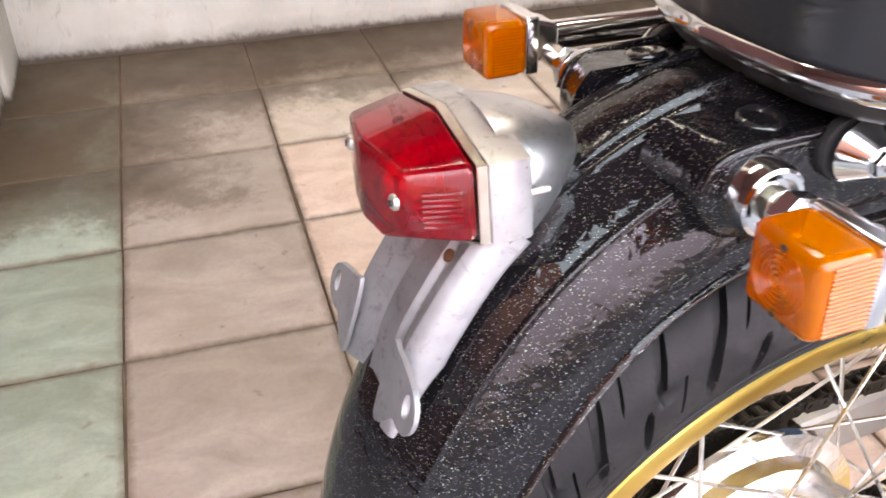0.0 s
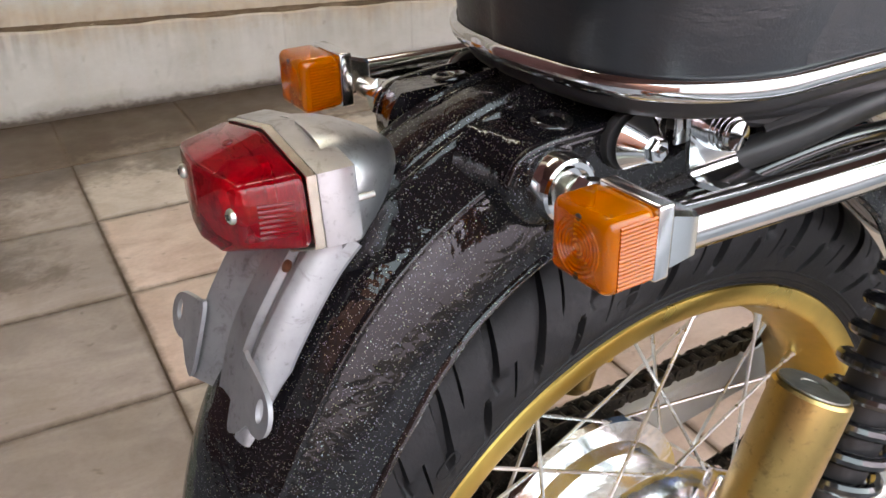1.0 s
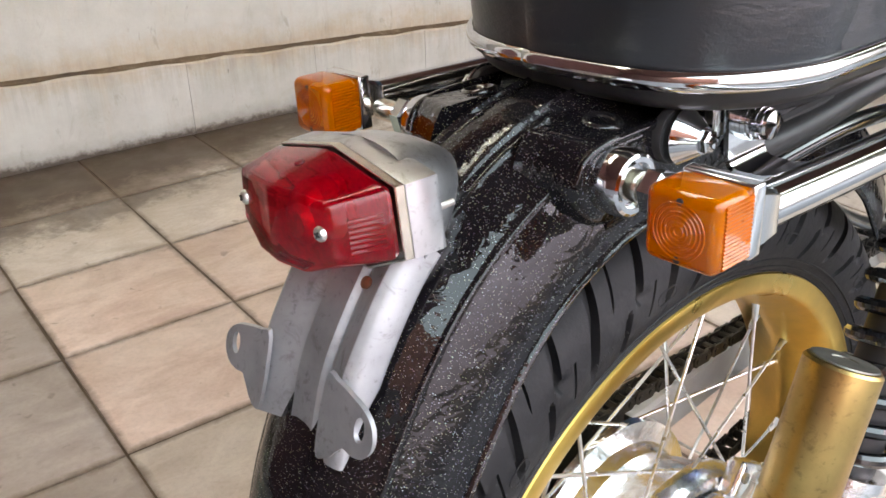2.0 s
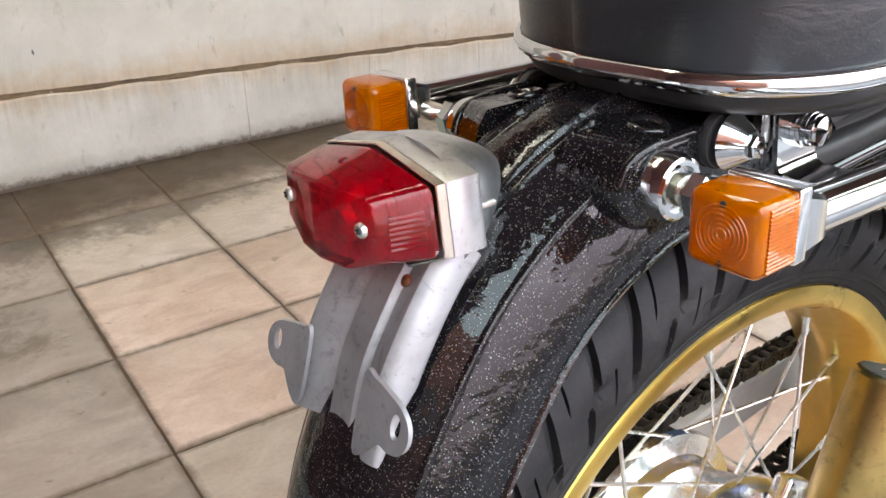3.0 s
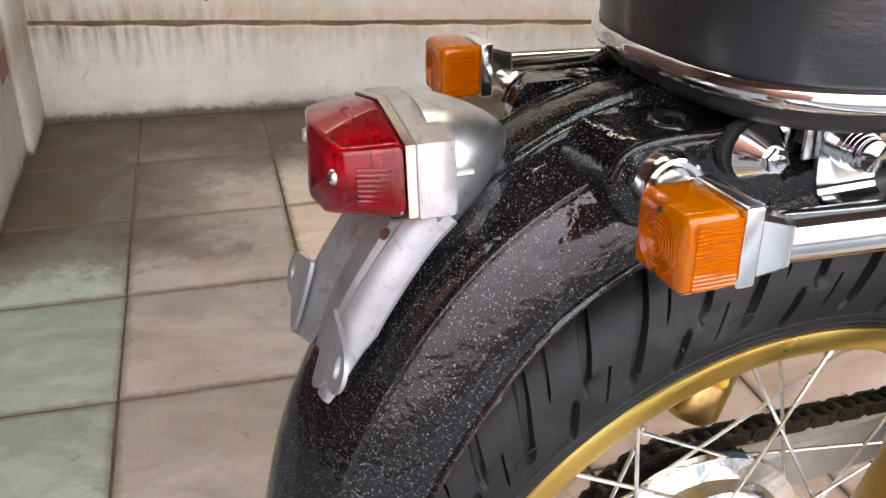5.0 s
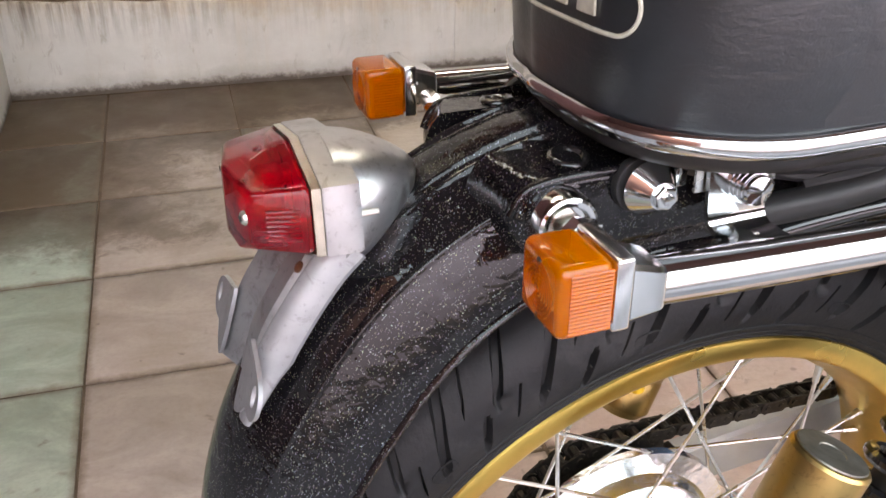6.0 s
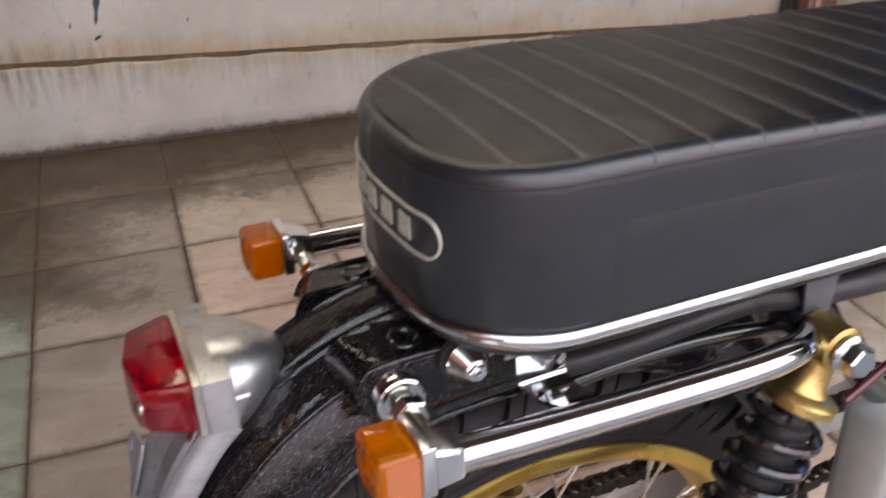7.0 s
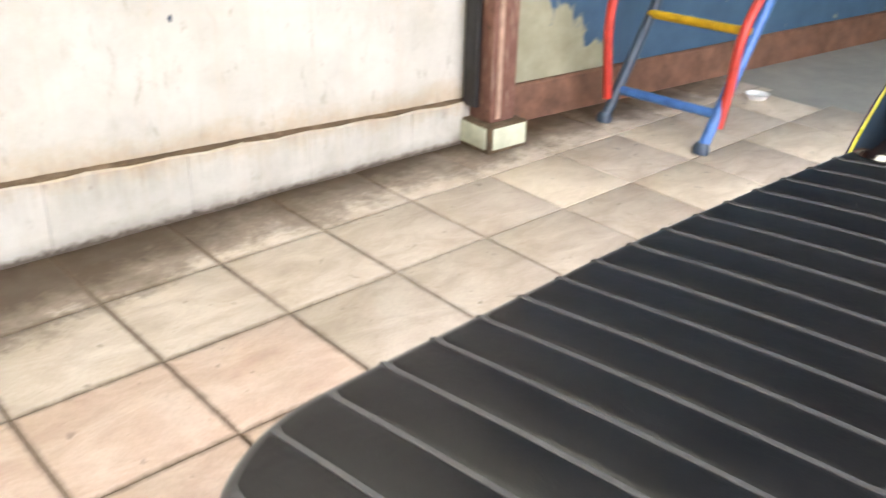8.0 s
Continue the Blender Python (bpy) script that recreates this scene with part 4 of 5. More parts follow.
def build_tail_light():
    lamp = thing("tail_light", "red plastic tail light in a hand-polished aluminium housing", "")
    lamp.parent = BIKE
    big = (0.680, 0.0420, 0.6715, 0.0455, 0.640, 0.019, 0.627)
    # the lens: a six-sided base that runs out to a front with an upright crease in its middle
    cy = 0.0055

    def lens_ring(points):
        right = [V(x, cy - y, z) for x, y, z in points]
        left = [V(x, cy + y, z) for x, y, z in points[1:-1]]
        return right + list(reversed(left))

    bm = bmesh.new()
    rings = [lens_ring([(x, 0, 0.6800 - d), (x, 0.0438 - d, 0.6722 - d), (x, 0.0478 - d, 0.6398 + d * 0.4), (x, 0.020, 0.6275 + d), (x, 0, 0.6270 + d)]) for x, d in ((-0.2287, 0.0010), (-0.2330, 0.0014))]
    rings.append(lens_ring([(-0.2625, 0, 0.6705), (-0.2565, 0.0345, 0.6690), (-0.2562, 0.0368, 0.6430), (-0.2612, 0.0180, 0.6345), (-0.2628, 0, 0.6340)]))
    rows = loft(bm, rings, True, False)
    bm.faces.new(rows[0])
    bm.faces.new(rows[-1][:5])
    bm.faces.new(rows[-1][4:] + rows[-1][:1])
    bmesh.ops.recalc_face_normals(bm, faces=bm.faces)
    edges = [e for e in bm.edges if e.calc_face_angle(0) > 0.2]
    bmesh.ops.bevel(bm, geom=edges, offset=0.0032, segments=5, profile=0.5, affect="EDGES")
    lens = part("lens", bm, M_RED, lamp, "faceted clear red plastic lens", 25)
    # fluted side windows of the lens
    for s in (-1, 1):
        for k in range(7):
            z = 0.6465 + 0.0023 * k
            bm = bmesh.new()
            tube(bm, [V(-0.2490, cy + s * (0.0388 - 0.07 * (z - 0.648)), z), V(-0.2340, cy + s * (0.0434 - 0.08 * (z - 0.648)), z)], 0.0009, 8)
            part("flute", bm, M_RED, lamp)
    bm = bmesh.new()
    lathe(bm, [(0, 0.0026), (0.0012, 0.0022), (0.0016, 0.0)], V(-0.2440, cy + 0.002, 0.6748), V(-0.25, 0, 1), 12)
    part("drain_plug", bm, M_RED, lamp)
    # reflector and bulb behind the lens
    bm = bmesh.new()
    loft(bm, [hex_ring(-0.2292, *big, grow=0.90), hex_ring(-0.2300, *big, grow=0.90)])
    part("reflector", bm, M_RED_DEEP, lamp)
    bm = bmesh.new()
    lathe(bm, [(0, 0.007), (0.004, 0.007), (0.006, 0.009), (0.014, 0.010), (0.019, 0.006), (0.020, 0)], V(-0.2295, 0, 0.652), V(-1, 0, 0), 20)
    part("bulb", bm, M_RED_DEEP, lamp)
    for s in (-1, 1):
        bm = bmesh.new()
        lathe(bm, [(0.0, 0.0036), (0.0010, 0.0034), (0.0019, 0.0025), (0.0022, 0.0)], V(-0.2573, cy + s * 0.0302, 0.6556), V(-1, s * 0.17, 0.02), 24)
        screw = part("screw", bm, M_ZINC, lamp, "cross-head zinc screw")
        bm = bmesh.new()
        for a in (0.4, 0.4 + math.pi / 2):
            block(bm, (-0.0004, -0.0016, -0.00035), (0.0002, 0.0016, 0.00035), m=Matrix.Translation((-0.2595, cy + s * 0.0307, 0.6557)) @ Matrix.Rotation(-s * 0.17, 4, "Z") @ Matrix.Rotation(a, 4, "X"))
        part("screw_slot", bm, M_SATIN, lamp)
    bm = bmesh.new()
    loft(bm, [hex_ring(-0.2292, *big, grow=0.985), hex_ring(-0.2292, *big, grow=1.012), hex_ring(-0.2250, *big, grow=1.018), hex_ring(-0.2250, *big, grow=0.98)], True, False, True)
    bmesh.ops.bevel(bm, geom=[e for e in bm.edges if e.calc_face_angle(0) > 0.6], offset=0.0006, segments=2, affect="EDGES")
    part("trim_ring", bm, M_BRASSY, lamp, "tarnished bright trim ring", 30)
    bm = bmesh.new()
    rings = [hex_ring(-0.2246, *big, grow=1.022), hex_ring(-0.2235, *big, grow=1.035), hex_ring(-0.2095, *big, grow=1.045), hex_ring(-0.2070, *big, grow=1.02)]
    loft(bm, rings)
    bmesh.ops.bevel(bm, geom=[e for e in bm.edges if 0.25 < e.calc_face_angle(0) < 1.4], offset=0.0016, segments=3, profile=0.5, affect="EDGES")
    part("housing", bm, M_CAST, lamp, "hand-polished aluminium lamp housing", 30)
    # bullet nose that runs down onto the fender
    bm = bmesh.new()
    rings = []
    for x, w, top, low in ((-0.2145, 0.0400, 0.6808, 0.612), (-0.208, 0.0392, 0.6806, 0.616), (-0.200, 0.0360, 0.6793, 0.621), (-0.192, 0.0316, 0.6768, 0.628), (-0.1845, 0.0262, 0.6735, 0.635), (-0.1775, 0.0200, 0.6697, 0.642), (-0.1720, 0.0132, 0.6658, 0.648), (-0.1692, 0.0068, 0.6625, 0.653), (-0.1684, 0.001, 0.6592, 0.657)):
        mid, h = (top + low) / 2, (top - low) / 2
        ring = []
        for j in range(36):
            a = 2 * math.pi * j / 36
            c, s = math.cos(a), math.sin(a)
            ring.append(V(x, w * math.copysign(abs(c) ** 0.85, c), mid + h * math.copysign(abs(s) ** 0.85, s)))
        rings.append(ring)
    loft(bm, rings)
    part("nose", bm, M_CAST, lamp, "bullet-shaped polished aluminium nose")
    bm = bmesh.new()
    tube(bm, [V(-0.2105, -0.0400, 0.6560), V(-0.1985, -0.0400, 0.6562)], 0.0016, 10)
    part("stud", bm, M_ZINC, lamp, "threaded stud")


build_tail_light()


def build_plate_bracket():
    bracket = thing("plate_bracket", "bare bent aluminium number plate bracket", "")
    bracket.parent = BIKE
    path = smooth_path([V(-0.2165, 0, 0.6440), V(-0.2300, 0, 0.6305), V(-0.2465, 0, 0.6080), V(-0.2612, 0, 0.5830), V(-0.2720, 0, 0.5500)], 6)
    sect = [(-0.0385, -0.0150), (-0.0384, -0.0110), (-0.0376, -0.0072), (-0.0360, -0.0040), (-0.0336, -0.0016), (-0.0305, 0.0), (-0.0290, -0.0002), (-0.0140, -0.0088), (-0.0124, -0.0096), (-0.0110, -0.0094), (-0.0098, -0.0072), (-0.0086, -0.0062), (0.0, -0.0060), (0.0086, -0.0062), (0.0098, -0.0072), (0.0110, -0.0094), (0.0124, -0.0096), (0.0140, -0.0088), (0.0290, -0.0002), (0.0305, 0.0), (0.0336, -0.0016), (0.0360, -0.0040), (0.0376, -0.0072), (0.0384, -0.0110), (0.0385, -0.0150)]
    both = sect + [(y * 0.97, d - 0.0022) for y, d in reversed(sect)]
    bm = bmesh.new()
    rings = []
    n = len(path)
    for i, p in enumerate(path):
        d = (path[min(i + 1, n - 1)] - path[max(i - 1, 0)]).normalized()
        up = V(d.z, 0, -d.x)
        if up.x > 0:
            up = -up
        f = i / (n - 1)
        drop = 1.0 - 0.75 * max(0.0, (f - 0.72) / 0.28)
        rings.append([p + V(0, y, 0) + up * (q if abs(y) < 0.033 else q * drop) for y, q in both])
    loft(bm, rings)
    part("channel", bm, M_ALLOY, bracket, "ribbed aluminium channel", 28)
    for s in (-1, 1):
        hole = (s * 0.0515, 0.5760)
        outline = smooth_path([V(0.024, 0.5885, 0), V(0.032, 0.5895, 0), V(0.043, 0.5875, 0), V(0.0535, 0.5845, 0), V(0.0600, 0.5790, 0), V(0.0610, 0.5715, 0), V(0.0565, 0.5655, 0), V(0.0490, 0.5635, 0), V(0.0420, 0.5640, 0), V(0.0370, 0.5590, 0), V(0.0320, 0.5545, 0), V(0.0240, 0.5550, 0)], 4, True)
        outer = [(s * p.x, p.y) for p in outline]
        inner = []
        for y, z in outer:
            a = math.atan2(z - hole[1], y - hole[0])
            inner.append((hole[0] + 0.0034 * math.cos(a), hole[1] + 0.0055 * math.sin(a)))

        def at(y, z, t):
            return V(-0.2598 - (0.589 - z) * 0.32 - t, y, z)

        bm = bmesh.new()
        loft(bm, [[at(y, z, 0.0) for y, z in outer], [at(y, z, 0.0022) for y, z in outer], [at(y, z, 0.0022) for y, z in inner], [at(y, z, 0.0) for y, z in inner]], True, False, True)
        part("ear", bm, M_ALLOY, bracket, "drilled mounting ear", 30)
    for y, z, r in ((-0.0200, 0.6150, 0.0030), (0.0200, 0.6150, 0.0030)):
        bm = bmesh.new()
        lathe(bm, [(0, r), (0.0012, r), (0.002, r * 0.6), (0.0022, 0)], V(-0.2335, y, z + 0.0075), V(-0.8, 0, 0.6), 16)
        part("rivet", bm, M_COPPER, bracket, "rusty rivet")


build_plate_bracket()


def build_indicator(s):
    lamp = thing("turn_signal", "square amber turn signal with a chrome back", "")
    lamp.parent = BIKE
    y0, y1 = 0.1130, 0.1465

    def box(bm, x0, x1, a=0.0, bevel=0.002, seg=3):
        lo, hi = sorted((s * (y0 + a), s * (y1 - a)))
        block(bm, (x0, lo, 0.6410 + a), (x1, hi, 0.6725 - a), bevel, seg)

    bm = bmesh.new()
    box(bm, -0.1605, -0.1362, -0.0006, 0.0048, 5)
    part("lens", bm, M_AMBER, lamp, "ribbed amber plastic lens", 30)
    bm = bmesh.new()
    mid = V(-0.1603, s * (y0 + y1) / 2, 0.6568)
    for r in (0.0022, 0.0042, 0.0062, 0.0082, 0.0102, 0.0120):
        tube(bm, [mid + V(-0.0002, r * math.cos(a), r * math.sin(a)) for a in np.linspace(0, 2 * math.pi, 40, endpoint=False)], 0.00055, 6, True)
    part("lens_ring", bm, M_AMBER, lamp, "moulded rings in the lens face")
    for k in range(16):
        z = 0.6440 + 0.00168 * k
        for yy in (y0, y1):
            bm = bmesh.new()
            tube(bm, [V(-0.1555, s * (yy + (0.0006 if yy > 0.13 else -0.0006)), z), V(-0.1372, s * (yy + (0.0006 if yy > 0.13 else -0.0006)), z)], 0.00085, 6)
            part("lens_rib", bm, M_AMBER, lamp)
    bm = bmesh.new()
    box(bm, -0.1405, -0.1368, 0.003, 0.001, 1)
    part("reflector", bm, M_AMBER_DEEP, lamp)
    for z in (0.6443, 0.6693):
        bm = bmesh.new()
        lathe(bm, [(0, 0.0016), (0.0004, 0.0015), (0.0005, 0.0)], V(-0.1604, s * (y0 + y1) / 2, z), V(-1, 0, 0), 12)
        part("screw", bm, M_CHAIN, lamp, "dark recessed screw")
    # chrome back, tapering to the end of the rail
    bm = bmesh.new()
    box(bm, -0.1360, -0.1275, -0.0006, 0.0016, 3)
    part("back", bm, M_BACK, lamp, "chrome back shell")
    bm = bmesh.new()
    yc = s * 0.1335
    rings = []
    for x, hw, zlo, zhi in ((-0.1277, 0.0132, 0.6430, 0.6690), (-0.1245, 0.0130, 0.6432, 0.6680), (-0.1180, 0.0122, 0.6434, 0.6658), (-0.1125, 0.0114, 0.6434, 0.6640), (-0.1110, 0.0106, 0.6440, 0.6632)):
        rings.append([V(x, yc - hw, zlo + 0.002), V(x, yc - hw + 0.002, zlo), V(x, yc + hw - 0.002, zlo), V(x, yc + hw, zlo + 0.002), V(x, yc + hw, zhi - 0.002), V(x, yc + hw - 0.002, zhi), V(x, yc - hw + 0.002, zhi), V(x, yc - hw, zhi - 0.002)])
    loft(bm, rings)
    part("socket", bm, M_BACK, lamp, "tapered chrome rail socket")
    # stalk from the fender: cup, lock nut and bolt
    bm = bmesh.new()
    lathe(bm, [(0.0, 0.0162), (0.004, 0.0166), (0.010, 0.0162), (0.0135, 0.0150), (0.0145, 0.0136), (0.0145, 0.0112), (0.011, 0.0100), (0.011, 0.0)], V(-0.1195, s * 0.0635, 0.6505), V(0, s, 0), 32)
    part("stalk_cup", bm, M_CHROME, lamp, "chrome cup washer")
    bm = bmesh.new()
    lathe(bm, [(0.0, 0.0078), (0.010, 0.0078), (0.0102, 0.0066), (0.042, 0.0066)], V(-0.1195, s * 0.0725, 0.6505), V(0, s, 0), 20)
    part("stalk", bm, M_BRASSY, lamp, "threaded stalk")
    bm = bmesh.new()
    hexagon(bm, V(-0.1195, s * 0.0845, 0.6505), V(0, s, 0), 0.0112, 0.010)
    part("lock_nut", bm, M_CHROME, lamp, "chrome lock nut")


build_indicator(-1)
build_indicator(1)


def build_rail(s):
    bm = bmesh.new()
    path = smooth_path([V(-0.1115, s * 0.1335, 0.6520), V(-0.05, s * 0.1345, 0.6500), V(0.02, s * 0.1350, 0.6480), V(0.085, s * 0.1345, 0.6465), V(0.118, s * 0.130, 0.6450), V(0.140, s * 0.121, 0.6400), V(0.158, s * 0.108, 0.6350)], 8)
    tube(bm, path, 0.0104, 24)
    rail = part("grab_rail", bm, M_CHROME, BIKE, "chrome tube rail beside the seat")
    bm = bmesh.new()
    rings = []
    for p, w in ((V(-0.0290, s * 0.0745, 0.6740), 0.0165), (V(-0.0280, s * 0.0747, 0.655), 0.0165), (V(-0.0270, s * 0.0750, 0.6430), 0.0165), (V(-0.0265, s * 0.0765, 0.6385), 0.0164), (V(-0.0255, s * 0.0805, 0.6355), 0.0160), (V(-0.0220, s * 0.092, 0.6340), 0.0145), (V(-0.0180, s * 0.108, 0.6370), 0.0120), (V(-0.0150, s * 0.124, 0.6430), 0.010)):
        rings.append((p, w))
    pts = []
    for i, (p, w) in enumerate(rings):
        d = (rings[min(i + 1, len(rings) - 1)][0] - rings[max(i - 1, 0)][0]).normalized()
        nrm = V(1, 0, 0).cross(d).normalized()
        pts.append([p + V(w, 0, 0) + nrm * 0.0015, p + V(-w, 0, 0) + nrm * 0.0015, p + V(-w, 0, 0) - nrm * 0.0015, p + V(w, 0, 0) - nrm * 0.0015])
    loft(bm, pts)
    part("rail_strap", bm, M_CHROME, rail, "bent chrome strap")
    # knurled sleeve with an acorn bolt that holds the strap
    bm = bmesh.new()
    prof = [(0.0, 0.0096), (0.0006, 0.0101)]
    for k in range(4):
        prof += [(0.0012 + 0.0025 * k, 0.0101 - 0.0005 * k), (0.0029 + 0.0025 * k, 0.0100 - 0.0005 * k), (0.0032 + 0.0025 * k, 0.0091 - 0.0005 * k)]
    prof += [(0.0112, 0.0080), (0.0112, 0.0)]
    lathe(bm, prof, V(-0.0255, s * 0.0758, 0.6590), V(0, s, 0.0), 36)
    part("sleeve", bm, M_CHROME, rail, "grooved chrome sleeve")
    bm = bmesh.new()
    lathe(bm, [(0.0, 0.0078), (0.0008, 0.0080), (0.0022, 0.0074), (0.0040, 0.0014), (0.0042, 0.0)], V(-0.0255, s * 0.0868, 0.6590), V(0, s, 0.0), 32)
    part("acorn_nut", bm, M_CHROME, rail, "chrome acorn nut")
    # conical cap on a black rubber cushion further back
    bm = bmesh.new()
    lathe(bm, [(0.0, 0.0140), (0.003, 0.0144), (0.0050, 0.0136), (0.0055, 0.0)], V(-0.0772, s * 0.0630, 0.6615), V(0, s, 0.03), 32)
    part("cushion", bm, M_SATIN, rail, "black rubber cushion")
    bm = bmesh.new()
    lathe(bm, [(0.0, 0.0138), (0.0010, 0.0142), (0.0105, 0.0076), (0.0116, 0.0068), (0.0116, 0.0)], V(-0.0745, s * 0.0705, 0.6615), V(0.02, s, 0.0), 40)
    part("cone_cap", bm, M_CHROME, rail, "conical chrome cap")
    bm = bmesh.new()
    hexagon(bm, V(-0.0743, s * 0.0820, 0.6615), V(0.02, s, 0.0), 0.0060, 0.0040)
    lathe(bm, [(0.0, 0.0030), (0.002, 0.0027), (0.0025, 0.0)], V(-0.0742, s * 0.0858, 0.6615), V(0.02, s, 0.0), 16)
    part("cap_bolt", bm, M_CHROME, rail)
    bm = bmesh.new()
    block(bm, (-0.0495, min(s * 0.0690, s * 0.0715), 0.6540), (-0.0020, max(s * 0.0690, s * 0.0715), 0.6755), 0.001)
    part("tab", bm, M_ZINC, rail, "flat zinc plated tab")
    bm = bmesh.new()
    block(bm, (-0.066, min(s * 0.0630, s * 0.0655), 0.6560), (-0.050, max(s * 0.0630, s * 0.0655), 0.6700), 0.001)
    part("tab", bm, M_CHROME, rail, "small chrome tab")


build_rail(-1)
build_rail(1)

# ---------------------------------------------------------------- seat
SEAT_TAIL, SEAT_FRONT, SEAT_CORNER = -0.1005, 0.555, {-1: 0.078, 1: 0.106}


def seat_half(x):
    w = 0.1185
    if x > 0.22:
        w -= 0.036 * ((x - 0.22) / 0.335) ** 1.3
    return w


def tail_half(x, inset, side):
    """Half of the seat's width at x on one side, rounded off towards the tail."""
    r = SEAT_CORNER[side]
    if x >= SEAT_TAIL + r:
        return seat_half(x) - inset
    return seat_half(SEAT_TAIL + r) - r + math.sqrt(max(0.0, (r - inset) ** 2 - (SEAT_TAIL + r - x) ** 2))


def seat_outline(inset=0.0):
    """The seat's plan from its front right corner round the tail to its front left corner."""
    sides = {}
    for side in (-1, 1):
        r = SEAT_CORNER[side]
        x0 = SEAT_TAIL + r
        w0 = seat_half(x0)
        run = [V(x, side * (seat_half(x) - inset), 0) for x in np.linspace(SEAT_FRONT, x0 + 0.004, 40)]
        run += [V(x0 - (r - inset) * math.sin(a), side * (w0 - r + (r - inset) * math.cos(a)), 0) for a in np.linspace(0, math.pi / 2, 22)[1:]]
        run += [V(SEAT_TAIL + inset - 0.002 * (1 - q * q), side * (w0 - r) * q, 0) for q in np.linspace(1, 0, 9)[1:]]
        sides[side] = run
    return sides[-1] + list(reversed(sides[1][:-1]))


def seat_drop(x):
    tail = max(0.0, (0.06 - x) / 0.16)
    return -0.038 * min(max(x + 0.03, 0.0), 0.25) - 0.0060 * tail ** 1.5


def seat_point(p, z):
    share = min(max((z - 0.70) / 0.09, 0.0), 1.0)
    return V(p.x, p.y, z + 0.0012 + share * (seat_drop(p.x) - 0.012 * (p.y + 0.1)))


def build_seat():
    seat = thing("seat", "long ribbed black vinyl seat with a chrome strip round its foot", "")
    seat.parent = BIKE
    bm = bmesh.new()
    levels = [(0.6740, 0.016), (0.6768, 0.009), (0.681, 0.0055), (0.6885, 0.0045), (0.690, 0.010)]
    loft(bm, [[seat_point(p, z) for p in seat_outline(i)] for z, i in levels])
    part("base", bm, M_SATIN, seat, "black seat base below the strip")
    bm = bmesh.new()
    levels = [(0.6890, 0.0035), (0.6950, 0.0022), (0.705, 0.0012), (0.725, 0.0), (0.750, 0.0), (0.768, 0.0001), (0.782, 0.0004), (0.7890, 0.0008), (0.7930, 0.0022), (0.7957, 0.0044), (0.7971, 0.0070), (0.7975, 0.0098), (0.7973, 0.0140)]
    loft(bm, [[seat_point(p, z) for p in seat_outline(i)] for z, i in levels], True, False)
    part("cover", bm, M_PANEL, seat, "black grained vinyl cover", 60)
    # pleated top: seams every 36 mm, puffed between them
    bm = bmesh.new()
    first, pitch = -0.0605, 0.0365
    rows = []
    edge = 0.0095
    xs = list(np.linspace(SEAT_TAIL + edge, SEAT_FRONT, 520))
    ys = 41
    for x in xs:
        wide = {side: tail_half(x, edge, side) for side in (-1, 1)}
        row = []
        u = (x - first) / pitch
        k = u - round(u)
        live = 1.0 if x > first else max(0.0, 1 - (first - x) / 0.012)
        for j in range(ys):
            q = -1 + 2 * j / (ys - 1)
            fade = min(1.0, (1 - abs(q)) / 0.05 + 0.25)
            seam = 0.0009 * math.exp(-(k * pitch / 0.0030) ** 2)
            z = 0.7975 + 0.0022 * (1 - q * q) + live * fade * (0.0003 * (1 - math.cos(2 * math.pi * k)) - seam)
            row.append(bm.verts.new(seat_point(V(x, q * wide[1 if q > 0 else -1], 0), z)))
        rows.append(row)
    for a, b in zip(rows, rows[1:]):
        for j in range(ys - 1):
            bm.faces.new((a[j], b[j], b[j + 1], a[j + 1]))
    part("top", bm, M_VINYL, seat, "black vinyl top with stitched cross pleats", 60)
    # the welded seams themselves, a shiny flattened bead in each furrow, ending in a few pale stitches
    x = first
    while x < SEAT_FRONT - 0.02:
        wide = {side: tail_half(x, edge, side) for side in (-1, 1)}
        rings = []
        for j in range(41):
            q = -1 + 2 * j / 40
            fade = min(1.0, (1 - abs(q)) / 0.05 + 0.25)
            z = 0.7975 + 0.0022 * (1 - q * q) - 0.0008 * fade
            c = V(x, q * wide[1 if q > 0 else -1], 0)
            rings.append([seat_point(c + V(dx, 0, 0), z + dz) for dx, dz in ((-0.0023, -0.0004), (-0.0016, 0.0007), (0.0, 0.0010), (0.0016, 0.0007), (0.0023, -0.0004))])
        for s in (-1, 1):
            tail = []
            for back, z in ((0.0070, 0.7974), (0.0044, 0.7961), (0.0022, 0.7934), (0.0008, 0.7894)):
                c = V(x + 0.0008, s * (wide[s] + edge - back), 0)
                tail.append([seat_point(c + V(dx, 0, 0), z + dz) for dx, dz in ((-0.0011, -0.0004), (-0.0008, 0.0005), (0.0, 0.0008), (0.0008, 0.0005), (0.0011, -0.0004))])
            if x < SEAT_TAIL + SEAT_CORNER[s] + 0.01:
                continue
            rings = rings + tail if s > 0 else list(reversed(tail)) + rings
        bm = bmesh.new()
        loft(bm, rings)
        part("seam", bm, M_SEAM, seat)
        x += pitch
    # stitched seam just under the top edge
    bm = bmesh.new()
    tube(bm, [seat_point(p, 0.7872) for p in seat_outline(0.0010)], 0.0009, 6)
    part("edge_seam", bm, M_SATIN, seat, "stitched seam below the top edge")
    # chrome strip
    path = [p for p in seat_outline(0.0005) if p.x < 0.222]
    bm = bmesh.new()
    rings = []
    n = len(path)
